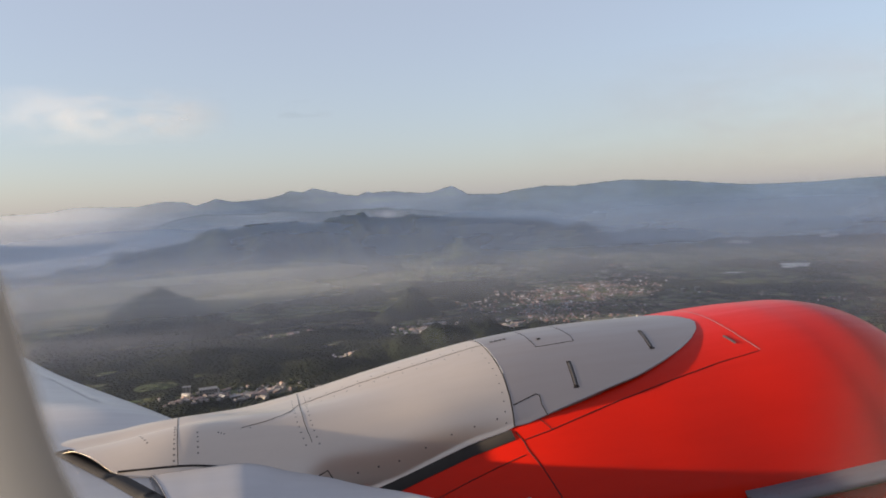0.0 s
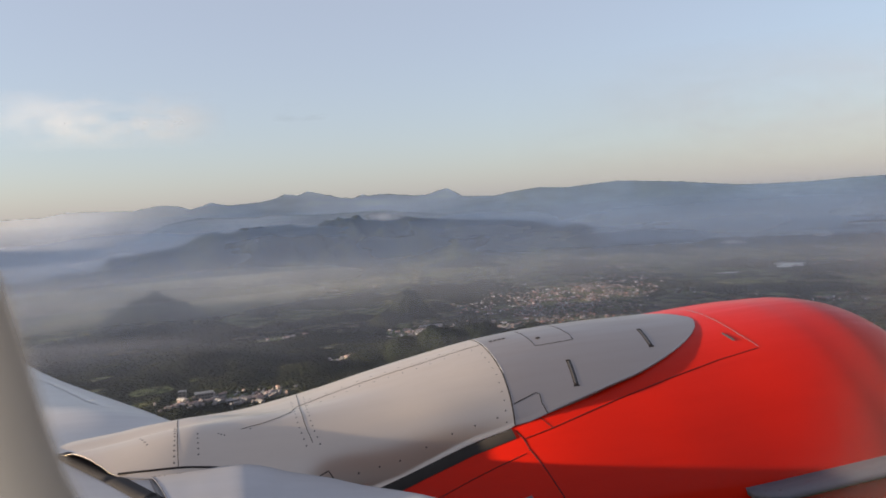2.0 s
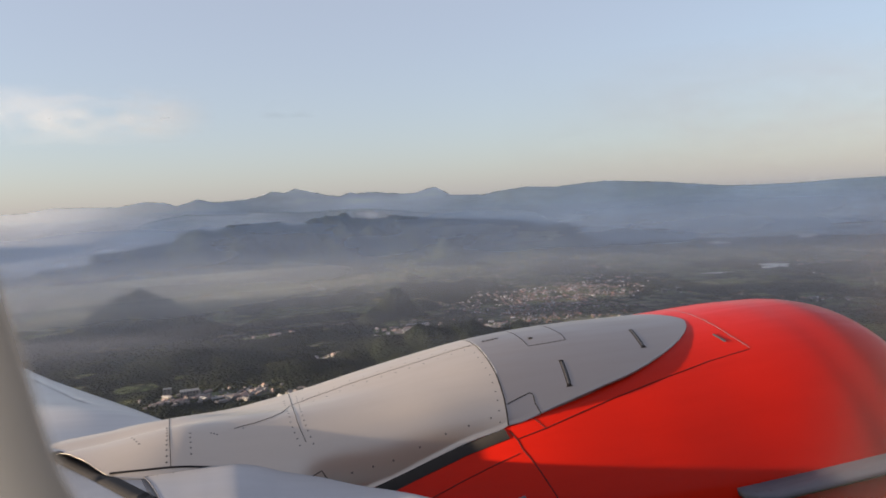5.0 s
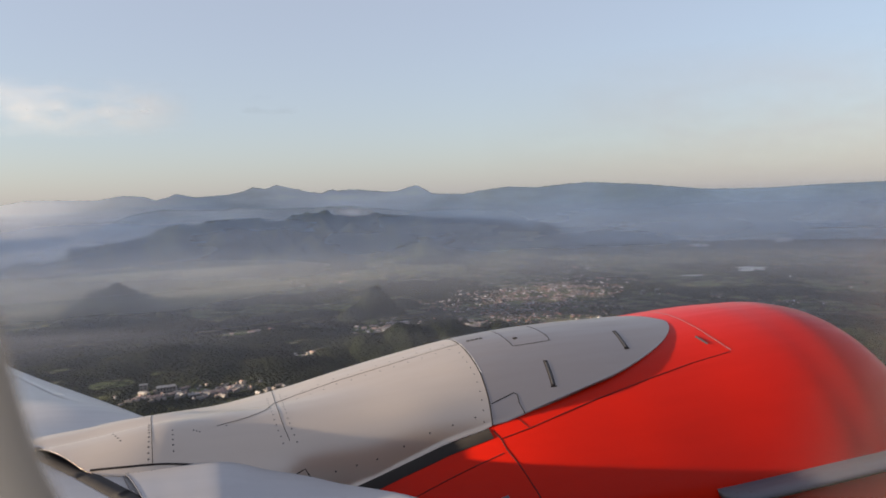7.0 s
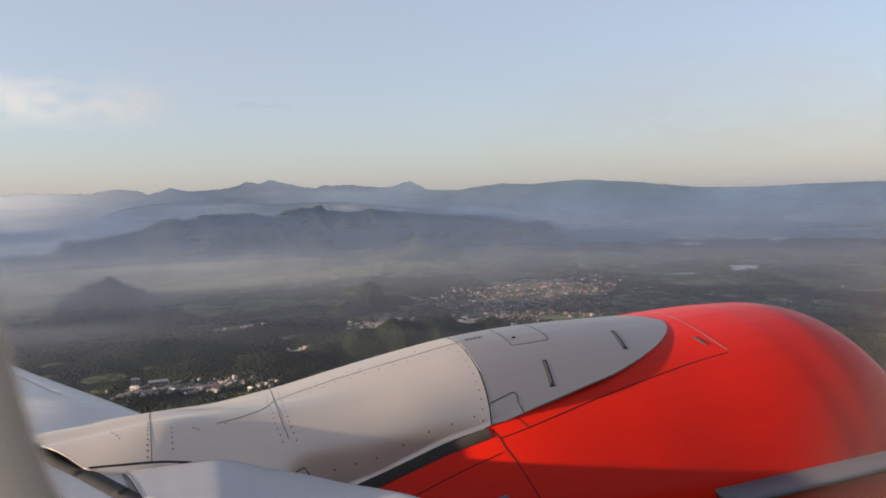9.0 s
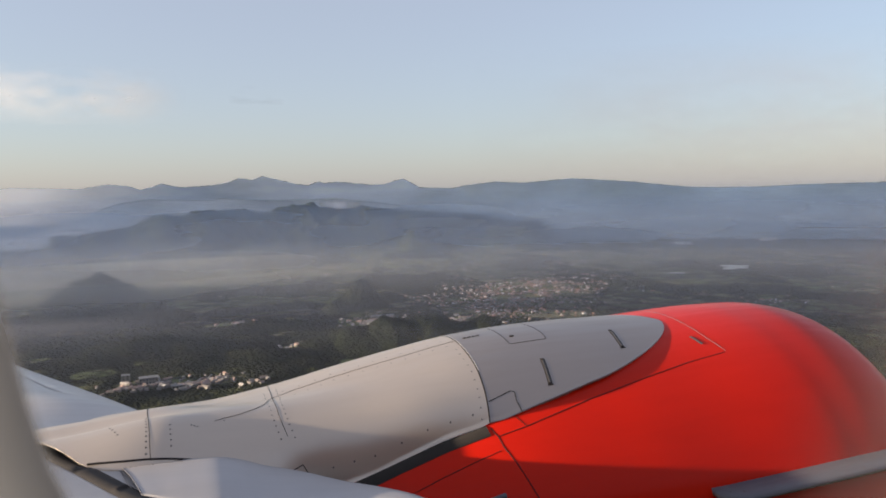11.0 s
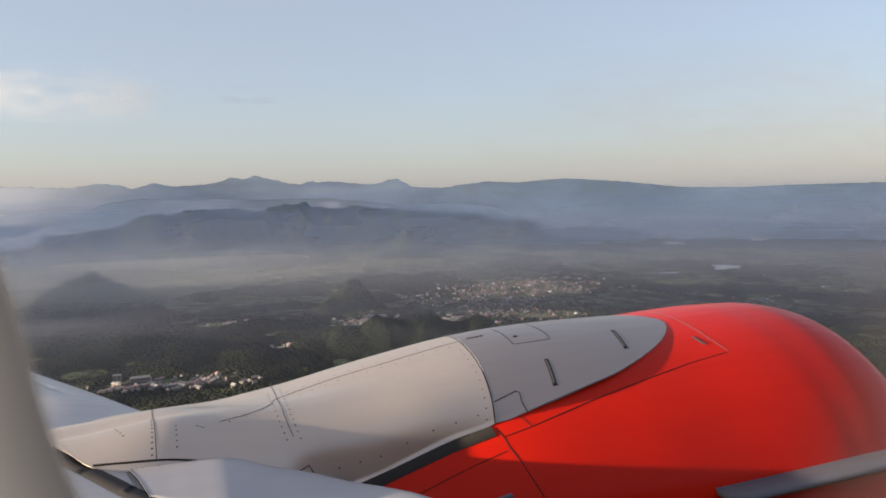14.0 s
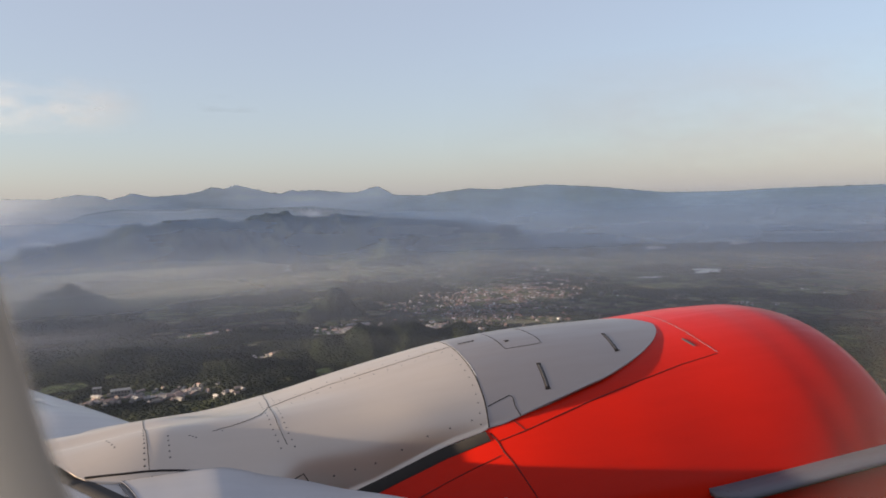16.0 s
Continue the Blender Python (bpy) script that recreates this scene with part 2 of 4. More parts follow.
def wing_ring(y):
    x0, z0 = curve_through(WING, y)
    out = []
    for i in range(41):
        a = math.pi * (i / 20 - 1)
        c = (1 - math.cos(a)) / 2
        t = wing_thick(c, y)
        out.append(Vector((x0 - 3.6 * c, y, z0 + (t if a > 0 else -t))))
    return out


wing = loft("wing", [wing_ring(y) for y in spread(-0.4, 3.9, 81) + spread(4.0, 12.9, 40)], WINGSKIN, airliner, "pale grey wing skin")


# seams, panels and fasteners: x and degrees along each line
def dense(line, step=0.02):
    out = []
    for (x0, d0), (x1, d1) in zip(line, line[1:]):
        k = max(2, int(math.hypot(x1 - x0, (d1 - d0) * 0.016) / step) + 1)
        out += [(x0 + (x1 - x0) * i / k, d0 + (d1 - d0) * i / k) for i in range(k)]
    return out + [line[-1]]


def seam(name, surface, line, width, mat, parent, label="", lift=0.003):
    if width < 0.006:
        lift = 0.0011
    got = [surface(x, d) for x, d in dense(line)]
    return ribbon(name, [g[0] for g in got], [g[1] for g in got], width, mat, parent, label, lift)


def fasteners(surface, line, step, parent, radius=0.0038):
    pts = dense(line, step)
    got = [surface(x, d) for x, d in pts]
    studs([g[0] for g in got], [g[1] for g in got], radius, parent)


seam("ring_seam", fairing, RING, 0.0055, SEAM, pylon_fairing, "dark ring seam", 0.002)
seam("ring_edge", fairing, [(x + 0.0045, d) for x, d in RING[:5]], 0.0036, LIP, pylon_fairing, "bright worn metal edge", 0.004)
seam("long_seam", fairing, [(0.058, 27.4), (0.093, 26.5), (0.133, 25.7), (0.173, 24.3), (0.206, 22.7), (0.24, 20.3), (0.258, 16.6), (0.271, 13.0), (0.294, 11.6), (0.365, 9.0), (0.435, 7.7), (0.53, 6.4), (0.771, 5.3), (1.075, 3.4)], 0.002, SEAM, pylon_fairing)
seam("cross_seam", fairing, [(0.289, -30), (0.287, -6), (0.284, 5.5), (0.278, 19.8), (0.281, 26.9), (0.289, 30.4), (0.303, 34.4)], 0.0022, SEAM, pylon_fairing)
seam("aft_seam", fairing, [(-0.185, -20), (-0.172, 14.9), (-0.158, 28.4), (-0.154, 32.6), (-0.151, 35.6), (-0.149, 38.3)], 0.0024, SEAM, pylon_fairing)
seam("lower_seam", fairing, [(-0.34, 37.4), (-0.237, 38.0), (-0.149, 38.3), (-0.042, 38.8), (0.066, 39.4), (0.139, 40.1), (0.187, 41.4)], 0.007, GAP,
     pylon_fairing, "black rubber seal along the lower edge", 0.004)
seam("drain_notch", fairing, [(0.306, 42.8), (0.350, 41.4), (0.368, 43.3)], 0.004, SEAM, pylon_fairing)
seam("access_panel", fairing, [(1.059, 33.2), (1.158, 31.2), (1.170, 31.8), (1.168, 34.1), (1.182, 36.7)], 0.004, SEAM, pylon_fairing)
top_hatch = seam("top_hatch", fairing, [(1.277, -4), (1.277, 3), (1.271, 12.5), (1.365, 12.5), (1.445, 12.2), (1.454, 8.5), (1.45, -4)], 0.003, SEAM, pylon_fairing)
seam("hatch_latch", fairing, [(1.304, 7.6), (1.322, 7.6)], 0.016, SEAM, top_hatch)
for name, a, b in (("vent_slot", (1.352, 21.7), (1.326, 31.1)), ("vent_slot", (1.771, 10.8), (1.741, 20.7))):
    slot = seam(name, fairing, [a, b], 0.019, SEAM, pylon_fairing, "narrow dark vent slot", 0.001)
    seam("slot_grille", fairing, [(a[0] + (b[0] - a[0]) * 0.08, a[1] + (b[1] - a[1]) * 0.08), (a[0] + (b[0] - a[0]) * 0.93, a[1] + (b[1] - a[1]) * 0.93)], 0.0125, FASTENER, slot, lift=0.002)
    seam("slot_end", fairing, [(b[0] - 0.012, b[1]), (b[0] + 0.012, b[1])], 0.006, GAP, slot, lift=0.003)
# stencilled marking, unreadable: plain bars
for k in range(4):
    seam("stencil_bar", fairing, [(1.118 + 0.02 * k, 2.4), (1.133 + 0.02 * k, 2.4)], 0.016, FASTENER, pylon_fairing)
FASTEN = [[(0.09, 27.5), (0.2, 23), (0.31, 14.5), (0.53, 9.0), (0.771, 8), (1.02, 6.3)], [(0.33, 7.5), (0.53, 3.6), (0.771, 2.5), (1.02, 1.0)],
          [(0.258, 5), (0.254, 19.8), (0.258, 27), (0.267, 31), (0.28, 35)], [(0.310, 3), (0.302, 19.8), (0.306, 27), (0.314, 31), (0.328, 35)], [(1.045, 10), (1.04, 22.9), (1.03, 29.3), (1.018, 37)]]
for line, step in zip(FASTEN, (0.075, 0.075, 0.05, 0.05, 0.055)):
    fasteners(fairing, line, step, pylon_fairing)
fasteners(fairing, [(-0.172, 22), (-0.166, 29), (-0.163, 37)], 0.026, pylon_fairing, 0.0045)
fasteners(fairing, [(-0.090, 29), (-0.085, 35.5)], 0.03, pylon_fairing, 0.004)
fasteners(fairing, [(-0.285, 25.8), (-0.256, 29.9)], 0.03, pylon_fairing, 0.0045)
fasteners(fairing, [(0.986, 35.8), (0.806, 37.7), (0.606, 41.5), (0.456, 42.7)], 0.11, pylon_fairing, 0.0045)
fasteners(fairing, [(-0.02, 29), (0.0, 29.6)], 0.02, pylon_fairing, 0.004)

# red cowl: joints and the dark gap under the fairing
seam("sleeve_gap", cowl, [(0.45, 50.4), (0.567, 47.7), (0.692, 45.1), (0.866, 42.0), (1.035, 40.0)], 0.046, SEALED, engine_cowl, "dark gap between sleeve and fairing", 0.004)
seam("cowl_joint", cowl, [(1.048, 39.5), (1.066, 42.3), (1.074, 45.0), (1.107, 49.8), (1.132, 54.2), (1.16, 59), (1.2, 75)], 0.004, SEAM, engine_cowl)
seam("fairing_joint", cowl, [(1.07, 42.0), (1.184, 40.6), (1.479, 35.7), (1.735, 32.0), (1.982, 28.6), (2.194, 26.7)], 0.0035, SEAM, engine_cowl)
seam("joint_edge", cowl, [(2.199, 26.3), (2.172, 20.0), (2.16, 12.6), (2.155, 4.9), (2.15, -10)], 0.0022, STRAKE, engine_cowl, "pale chipped joint edge")
seam("panel_joint", cowl, [(1.150, 37.0), (1.184, 40.6)], 0.003, SEAM, engine_cowl)
seam("sleeve_joint", cowl, [(1.06, 45.8), (0.948, 47.7), (0.84, 49.8), (0.723, 52.5), (0.6, 55)], 0.003, SEAM, engine_cowl)
seam("drain_slot", cowl, [(2.108, 18.6), (2.125, 22.6)], 0.014, FASTENER, engine_cowl)
seam("sleeve_handle", cowl, [(0.97, 57.6), (1.01, 57.0), (1.04, 56.6)], 0.02, STRAKE, engine_cowl, "small grey handle", 0.012)

# strake: a fin along the inboard side of the cowl
fin_rings = []
for i, x in enumerate(spread(1.83, 3.02, 24)):
    u = i / 23
    root, nrm = cowl(x, 61.2 - 4.8 * u)
    h = 0.105 * min(1.0, 0.55 + u * 6) * (1 - max(0, u - 0.8) * 2.5)
    tip = root + Vector((0, -0.94, -0.30)) * h
    t = Vector((0, -0.28, 0.95)) * 0.011
    root = root - nrm * 0.02
    fin_rings.append([root + t, root.lerp(tip, 0.85) + t, tip + t * 0.5, tip - t * 0.5, root.lerp(tip, 0.85) - t, root - t])
strake = loft("strake", fin_rings, STRAKE, engine_cowl, "pale grey strake fin", closed=True, cap=True)
studs([fin_rings[k][1].lerp(fin_rings[k][0], 0.3) for k in (1, 2)], [Vector((0, -0.3, 0.95))] * 2, 0.006, strake)


# wing: slat gap, edge strip, skin joints
def wing_top(x, y):
    """Point and normal on the wing's upper skin."""
    def at(x, y):
        x0, z0 = curve_through(WING, y)
        c = min(max((x0 - x) / 3.6, 0.0), 1.0)
        return Vector((x, y, z0 + wing_thick(c, y)))
    p = at(x, y)
    n = (at(x + 0.005, y) - at(x - 0.005, y)).cross(at(x, y + 0.005) - at(x, y - 0.005)).normalized()
    return p, n if n.z > 0 else -n


def wing_line(name, line, width, mat, label="", lift=0.003):
    got = []
    for (x0, y0), (x1, y1) in zip(line, line[1:]):
        got += [wing_top(x0 + (x1 - x0) * k / 10, y0 + (y1 - y0) * k / 10) for k in range(11)]
    return ribbon(name, [g[0] for g in got], [g[1] for g in got], width, mat, wing, label, lift)


wing_line("slat_gap", [(-0.56, 2.87), (-0.353, 2.595), (-0.23, 2.427), (-0.06, 2.2)], 0.066, SLOT, "dark gap behind the inboard flap", 0.006)
wing_line("edge_strip", [(-0.238, 2.57), (-0.212, 2.47), (-0.185, 2.41), (-0.05, 2.25)], 0.004, STRAKE, "thin metal edge strip", 0.002)
wing_line("skin_joint", [(-0.734, 3.587), (-0.482, 3.35)], 0.006, SEAM)
wing_line("slat_edge", [(-0.40, 3.45), (-0.62, 3.80), (-0.90, 4.45), (-1.7, 6.0)], 0.05, LIP, "bright slat trailing edge", 0.004)

# root panel: the upper skin of the wing's root, which meets the fairing along its lower edge
ROOT_EDGE = [(0, -0.239, 2.59, -0.899), (1, -0.149, 2.59, -0.894), (2, -0.042, 2.585, -0.889), (3, 0.066, 2.575, -0.888), (4, 0.14, 2.565, -0.901), (5, 0.213, 2.55, -0.922),
             (6, 0.34, 2.5, -0.94), (7, 0.46, 2.42, -0.9545), (8, 0.555, 2.33, -0.9495), (9, 0.657, 2.22, -0.948), (10, 0.80, 2.0, -0.955)]
ROOT_RUN = [(0, 0.075, -0.23, -0.010), (3, 0.0, -0.32, -0.036), (7, -0.04, -0.28, -0.02), (10, -0.05, -0.28, -0.03)]


def root_skin(k, v):
    top, run = Vector(curve_through(ROOT_EDGE, k)), Vector(curve_through(ROOT_RUN, k))
    return top + run * v + Vector((0, 0, 0.010 * math.sin(math.pi * min(v, 1.0))))


root_rows = []
for k in spread(0, 10, 81):
    row = [root_skin(k, v) for v in spread(0, 1, 14)]
    root_rows.append([row[0] + Vector((0, 0.03, -0.05)), row[0] + Vector((0, 0.012, -0.008))] + row + [row[-1] + Vector((0, 0, -0.06))])
root_panel = loft("root_panel", root_rows, ROOTSKIN, wing, "pale blue-grey wing root panel")
edge_pts = [root_skin(0.04, v) for v in spread(0.02, 1, 12)]
ribbon("root_edge", edge_pts, [Vector((0, -0.2, 0.98))] * 12, 0.0035, STRAKE, wing, "thin grey sealant edge", 0.001)
studs([root_skin(k, 0.06) for k in (0.15, 0.3, 0.5, 0.95, 1.05)], [Vector((0, -0.2, 0.98))] * 5, 0.004, root_panel)

# outboard hump between fairing and leading edge, long and low aft, blunt forward
fillet_rings = []
for u in spread(-1, 1, 40):
    row = []
    for v in spread(-1, 1, 25):
        p = wing_top(curve_through(WING, 3.38 + 0.34 * v)[0] - 0.26 + (0.24 if u > 0 else 0.5) * u, 3.38 + 0.34 * v)[0]
        row.append(p + Vector((0, 0, -0.0012 + 0.024 * math.cos(u * math.pi / 2) ** 2 * math.cos(v * math.pi / 2) ** 2)))
    fillet_rings.append(row)
loft("fillet", fillet_rings, WINGSKIN, airliner, "smooth pale fillet outboard of the fairing")

# window surround at the near end of the wing view: a moulded cabin panel with a soft clear edge
def trim_material():
    n = Nodes("cabin_panel_plastic")
    e = n.add("Attribute")
    e.attribute_name = "edge"
    n.base(n.mix(n.noise(n.coords(), 3.0, 4), (0.096, 0.110, 0.134), (0.110, 0.126, 0.150)))
    n.set(Roughness=0.6)
    clear, mixed = n.add("BsdfTransparent"), n.add("MixShader")
    n.link(n.range(e.outputs["Fac"], 0.0, 1.0), mixed.inputs[0])
    n.link(clear.outputs[0], mixed.inputs[1])
    n.link(n.bsdf.outputs[0], mixed.inputs[2])
    n.link(mixed.outputs[0], n.out.inputs["Surface"])
    return n.mat


TRIM = trim_material()
DEPTH = 1.55
TRIM_EDGE = [(0.605, -0.02), (0.588, -0.07), (0.563, -0.15), (0.535, -0.24), (0.512, -0.30), (0.480, -0.36), (0.42, -0.45), (0.35, -0.54)]
verts, faces, edge = [], [], []
for k, (lft, up) in enumerate(TRIM_EDGE):
    for off, back, e in ((-0.008, 0.0, 0.0), (0.004, 0.0, 0.30), (0.012, 0.001, 0.62), (0.022, 0.003, 1.0), (0.06, 0.012, 1.0), (0.5, 0.02, 1.0), (0.5, -0.03, 1.0), (0.06, -0.03, 1.0)):
        verts.append(VIEW_A @ Vector((-(lft + off) * DEPTH, up * DEPTH, -DEPTH + back)))
        edge.append(e)
for k in range(len(TRIM_EDGE) - 1):
    for j in range(7):
        a = k * 8 + j
        faces.append((a, a + 1, a + 9, a + 8))
window_surround = mesh_object("window_surround", verts, faces, TRIM, airliner, "warm grey cabin window surround")
window_surround.data.attributes.new("edge", "FLOAT", "POINT").data.foreach_set("value", edge)

# window pane: clear, with a film of smears that thickens towards its forward edge
def pane_material():
    n = Nodes("smeared_window_pane")
    e = n.add("Attribute")
    e.attribute_name = "smear"
    v = n.coords(scale=(1.0, 1.0, 0.35))
    film = n.math("MULTIPLY", e.outputs["Fac"], n.range(n.noise(v, 7.0, 5, 0.6), 0.25, 0.75, 0.45, 1.1))
    dif, tra, both, clear, mixed = n.add("BsdfDiffuse"), n.add("BsdfTranslucent"), n.add("AddShader"), n.add("BsdfTransparent"), n.add("MixShader")
    dif.inputs["Color"].default_value = tra.inputs["Color"].default_value = (0.24, 0.225, 0.215, 1)
    n.link(dif.outputs[0], both.inputs[0])
    n.link(tra.outputs[0], both.inputs[1])
    n.link(film, mixed.inputs[0])
    n.link(clear.outputs[0], mixed.inputs[1])
    n.link(both.outputs[0], mixed.inputs[2])
    n.link(mixed.outputs[0], n.out.inputs["Surface"])
    return n.mat


PU, PV = np.meshgrid(np.linspace(-1.0, 1.3, 60), np.linspace(-0.62, 0.75, 40), indexing="ij")
pane_verts = [VIEW_A @ Vector((u, v, -DEPTH - 0.03)) for u, v in zip(PU.ravel(), PV.ravel())]
pane = mesh_object("window_pane", pane_verts, [(i * 40 + j, i * 40 + j + 1, i * 40 + j + 41, i * 40 + j + 40) for i in range(59) for j in range(39)], pane_material(), window_surround,
                   "clear window pane, smeared towards its forward edge")
smear = smooth(PU - 0.22 * (PV + 0.35), 0.70, 1.02) * smooth(PV, 0.32, -0.1) * 0.2
pane.data.attributes.new("smear", "FLOAT", "POINT").data.foreach_set("value", smear.ravel().astype(np.float32))
pane.visible_shadow = False

# fuselage side behind the eye, unseen; it closes the aircraft
skin = [[Vector((x, -2.1 + 1.9 * math.cos(a), -0.45 + 2.0 * math.sin(a))) for a in spread(-1.5, 2.2, 30)] for x in spread(-9.0, 9.0, 10)]
fuselage = loft("fuselage", skin, BODY, airliner, "dull brown-red fuselage side")


# ---- the land ----
def value_noise(x, y, seed=0):
    xi, yi = np.floor(x).astype(np.int64), np.floor(y).astype(np.int64)
    u, v = x - xi, y - yi
    u, v = u * u * (3 - 2 * u), v * v * (3 - 2 * v)

    def h(a, b):
        n = (a * 374761393 + b * 668265263 + seed * 974634777) & 0xFFFFFFFF
        n = ((n ^ (n >> 13)) * 1274126177) & 0xFFFFFFFF
        return ((n ^ (n >> 16)) & 0xFFFF) / 65535.0
    return (h(xi, yi) * (1 - u) + h(xi + 1, yi) * u) * (1 - v) + (h(xi, yi + 1) * (1 - u) + h(xi + 1, yi + 1) * u) * v


def fbm(x, y, seed=0, octaves=5):
    s, a = 0.0, 0.5
    for k in range(octaves):
        s = s + a * value_noise(x * 2**k, y * 2**k, seed + k)
        a *= 0.5
    return s


def ridged(x, y, seed=0, octaves=5):
    s, a = 0.0, 0.5
    for k in range(octaves):
        s = s + a * (1 - np.abs(2 * value_noise(x * 2**k, y * 2**k, seed + k) - 1))
        a *= 0.5
    return s


def spot(bearing, r):
    """Place on the ground at a bearing from the view's axis and a distance."""
    a = radians(HEADING + bearing)
    return r * math.sin(a), r * math.cos(a)


# ranges: bearing, crest height at the crest's distance
FAR_RANGE = [(-62, 230), (-45, 250), (-30.4, 258), (-28.8, 280), (-24.7, 267), (-23.0, 290), (-21.7, 283), (-20.8, 258), (-20.0, 274), (-19.4, 292), (-18.1, 269), (-15.9, 278),
             (-14.9, 292), (-14.0, 316), (-13.1, 306), (-12.3, 327), (-11.0, 300), (-9.8, 275), (-9.0, 269), (-8.2, 290), (-7.8, 279), (-6.8, 286), (-4.3, 264), (-3.4, 264),
             (-2.6, 282), (-1.8, 297), (-1.3, 274), (-0.6, 241), (1.9, 232), (3.0, 249), (5.2, 266), (7.3, 255), (9.4, 268), (11.1, 275), (13.6, 259), (15.6, 245), (17.6, 224),
             (19.5, 207), (21.4, 202), (24.0, 200), (26.8, 208), (30.7, 210), (62, 220)]
SECOND_RANGE = [(-60, 10), (-32, 30), (-28.7, 44), (-27.3, 50), (-26.2, 95), (-25.9, 112), (-24.6, 120), (-23.7, 149), (-22.6, 178), (-21.8, 189), (-20.3, 201), (-16.0, 190), (-15.4, 200),
                (-12.0, 184), (-10.3, 184), (-6.9, 186), (-2.6, 150), (1.0, 110), (5.0, 50), (8.0, 12), (11, 2)]
MID_RANGE = [(-60, 20), (-36, 20), (-30.7, 15), (-29.9, 35), (-27.4, 31), (-26.9, 49), (-26.5, 78), (-25.0, 77), (-24.3, 83), (-22.5, 96), (-21.4, 103), (-20.8, 127), (-20.0, 142),
             (-19.2, 146), (-18.3, 133), (-17.3, 156), (-14.4, 153), (-13.8, 161), (-12.8, 138), (-12.0, 138), (-11.4, 159), (-10.3, 168), (-9.3, 170), (-8.7, 180), (-8.2, 156),
             (-6.9, 153), (-5.4, 158), (-2.6, 143), (-0.1, 130), (3.0, 119), (4.2, 114), (5.3, 100), (6.2, 85), (6.8, 77), (7.1, 88), (7.9, 93), (8.7, 77), (9.3, 49), (9.8, 28), (11.0, 3)]
# single hills: bearing, distance, height, half width across, half depth, sharpness (0: rounded)
HILLS = [(-24.0, 1500, 60, 84, 110, 0.85), (-6.2, 1275, 31, 40, 32, 0), (-4.9, 1280, 33, 34, 32, 0), (-3.4, 1390, 15, 40, 34, 0), (-28.7, 1290, 25, 120, 42, 0), (-23.5, 1280, 20, 80, 40, 0),
         (-20.2, 1300, 22, 60, 36, 0), (-15.2, 1320, 12, 38, 26, 0), (-10.6, 1345, 10, 80, 26, 0), (-12.4, 1135, 13, 80, 40, 0), (-18.6, 1000, 19, 85, 42, 0), (-24.0, 1010, 13, 70, 40, 0),
         (-17.8, 930, 11, 50, 24, 0), (-12.6, 925, 12, 46, 30, 0), (-8.2, 950, 14, 42, 36, 0), (-4.6, 955, 24, 46, 40, 0), (-1.2, 962, 30, 46, 44, 0), (2.2, 972, 30, 50, 44, 0), (4.4, 975, 14, 20, 30, 0),
         (9, 940, 16, 80, 60, 0), (-28.4, 2300, 62, 70, 120, 0.9), (-0.4, 1275, 5, 50, 14, 0)]


def range_shape(b, r, x, y, table, foot, crest, back, rough, seed, carve):
    """Raw height of a range: spurs and gullies run down from the crest towards the valley."""
    h = np.interp(b, [t[0] for t in table], [t[1] for t in table])
    rr = r + 0.5 * (crest - foot) * (fbm(x / 260, y / 260, seed, 4) - 0.5)
    s = smooth(rr, foot, crest) * (1 - 0.85 * smooth(r, crest + 60, back))
    along = np.radians(b) * crest
    bend = 1.3 * (fbm(x / 420, y / 420, seed + 3, 3) - 0.5)
    spur = 0.55 * ridged(along / rough + bend, r / (rough * 1.7), seed + 5, 5) + 0.45 * ridged(x / rough * 1.5, y / rough * 1.5, seed + 15, 5)
    lump = fbm(x / 90, y / 90, seed + 9, 5) - 0.48
    side = np.clip(4 * s * (1.12 - s), 0, 1)
    return h * s * (1 + carve * (1.9 * (spur - 0.62) + 0.9 * lump) * (0.35 + 0.65 * side)), s


RANGES = [(MID_RANGE, 2430, 3020, 3450, 190, 40, 0.62), (SECOND_RANGE, 3560, 3900, 4150, 230, 60, 0.45), (FAR_RANGE, 4220, 4600, 5200, 330, 80, 0.32)]
CREST_B = np.linspace(-64, 64, 2600)
CREST_FIT = []
for row in RANGES:         # scale each column so that its skyline stands as high as the table says
    rr, bb = np.meshgrid(np.linspace(row[1], row[2] + 130, 70), CREST_B, indexing="ij")
    aa = np.radians(bb + HEADING)
    z, _ = range_shape(bb, rr, rr * np.sin(aa), rr * np.cos(aa), *row)
    want = np.interp(CREST_B, [t[0] for t in row[0]], [t[1] for t in row[0]])
    fit = np.ones(len(CREST_B))
    for _ in range(3):
        rise = ((z * fit - HEIGHT) / rr).max(0) * row[2] + HEIGHT
        fit = fit * np.clip((want + 2) / np.maximum(rise + 2, 1), 0.3, 3)
    CREST_FIT.append(np.convolve(np.pad(fit, 8, mode="edge"), np.hanning(19)[1:-1] / np.hanning(19).sum(), mode="valid"))


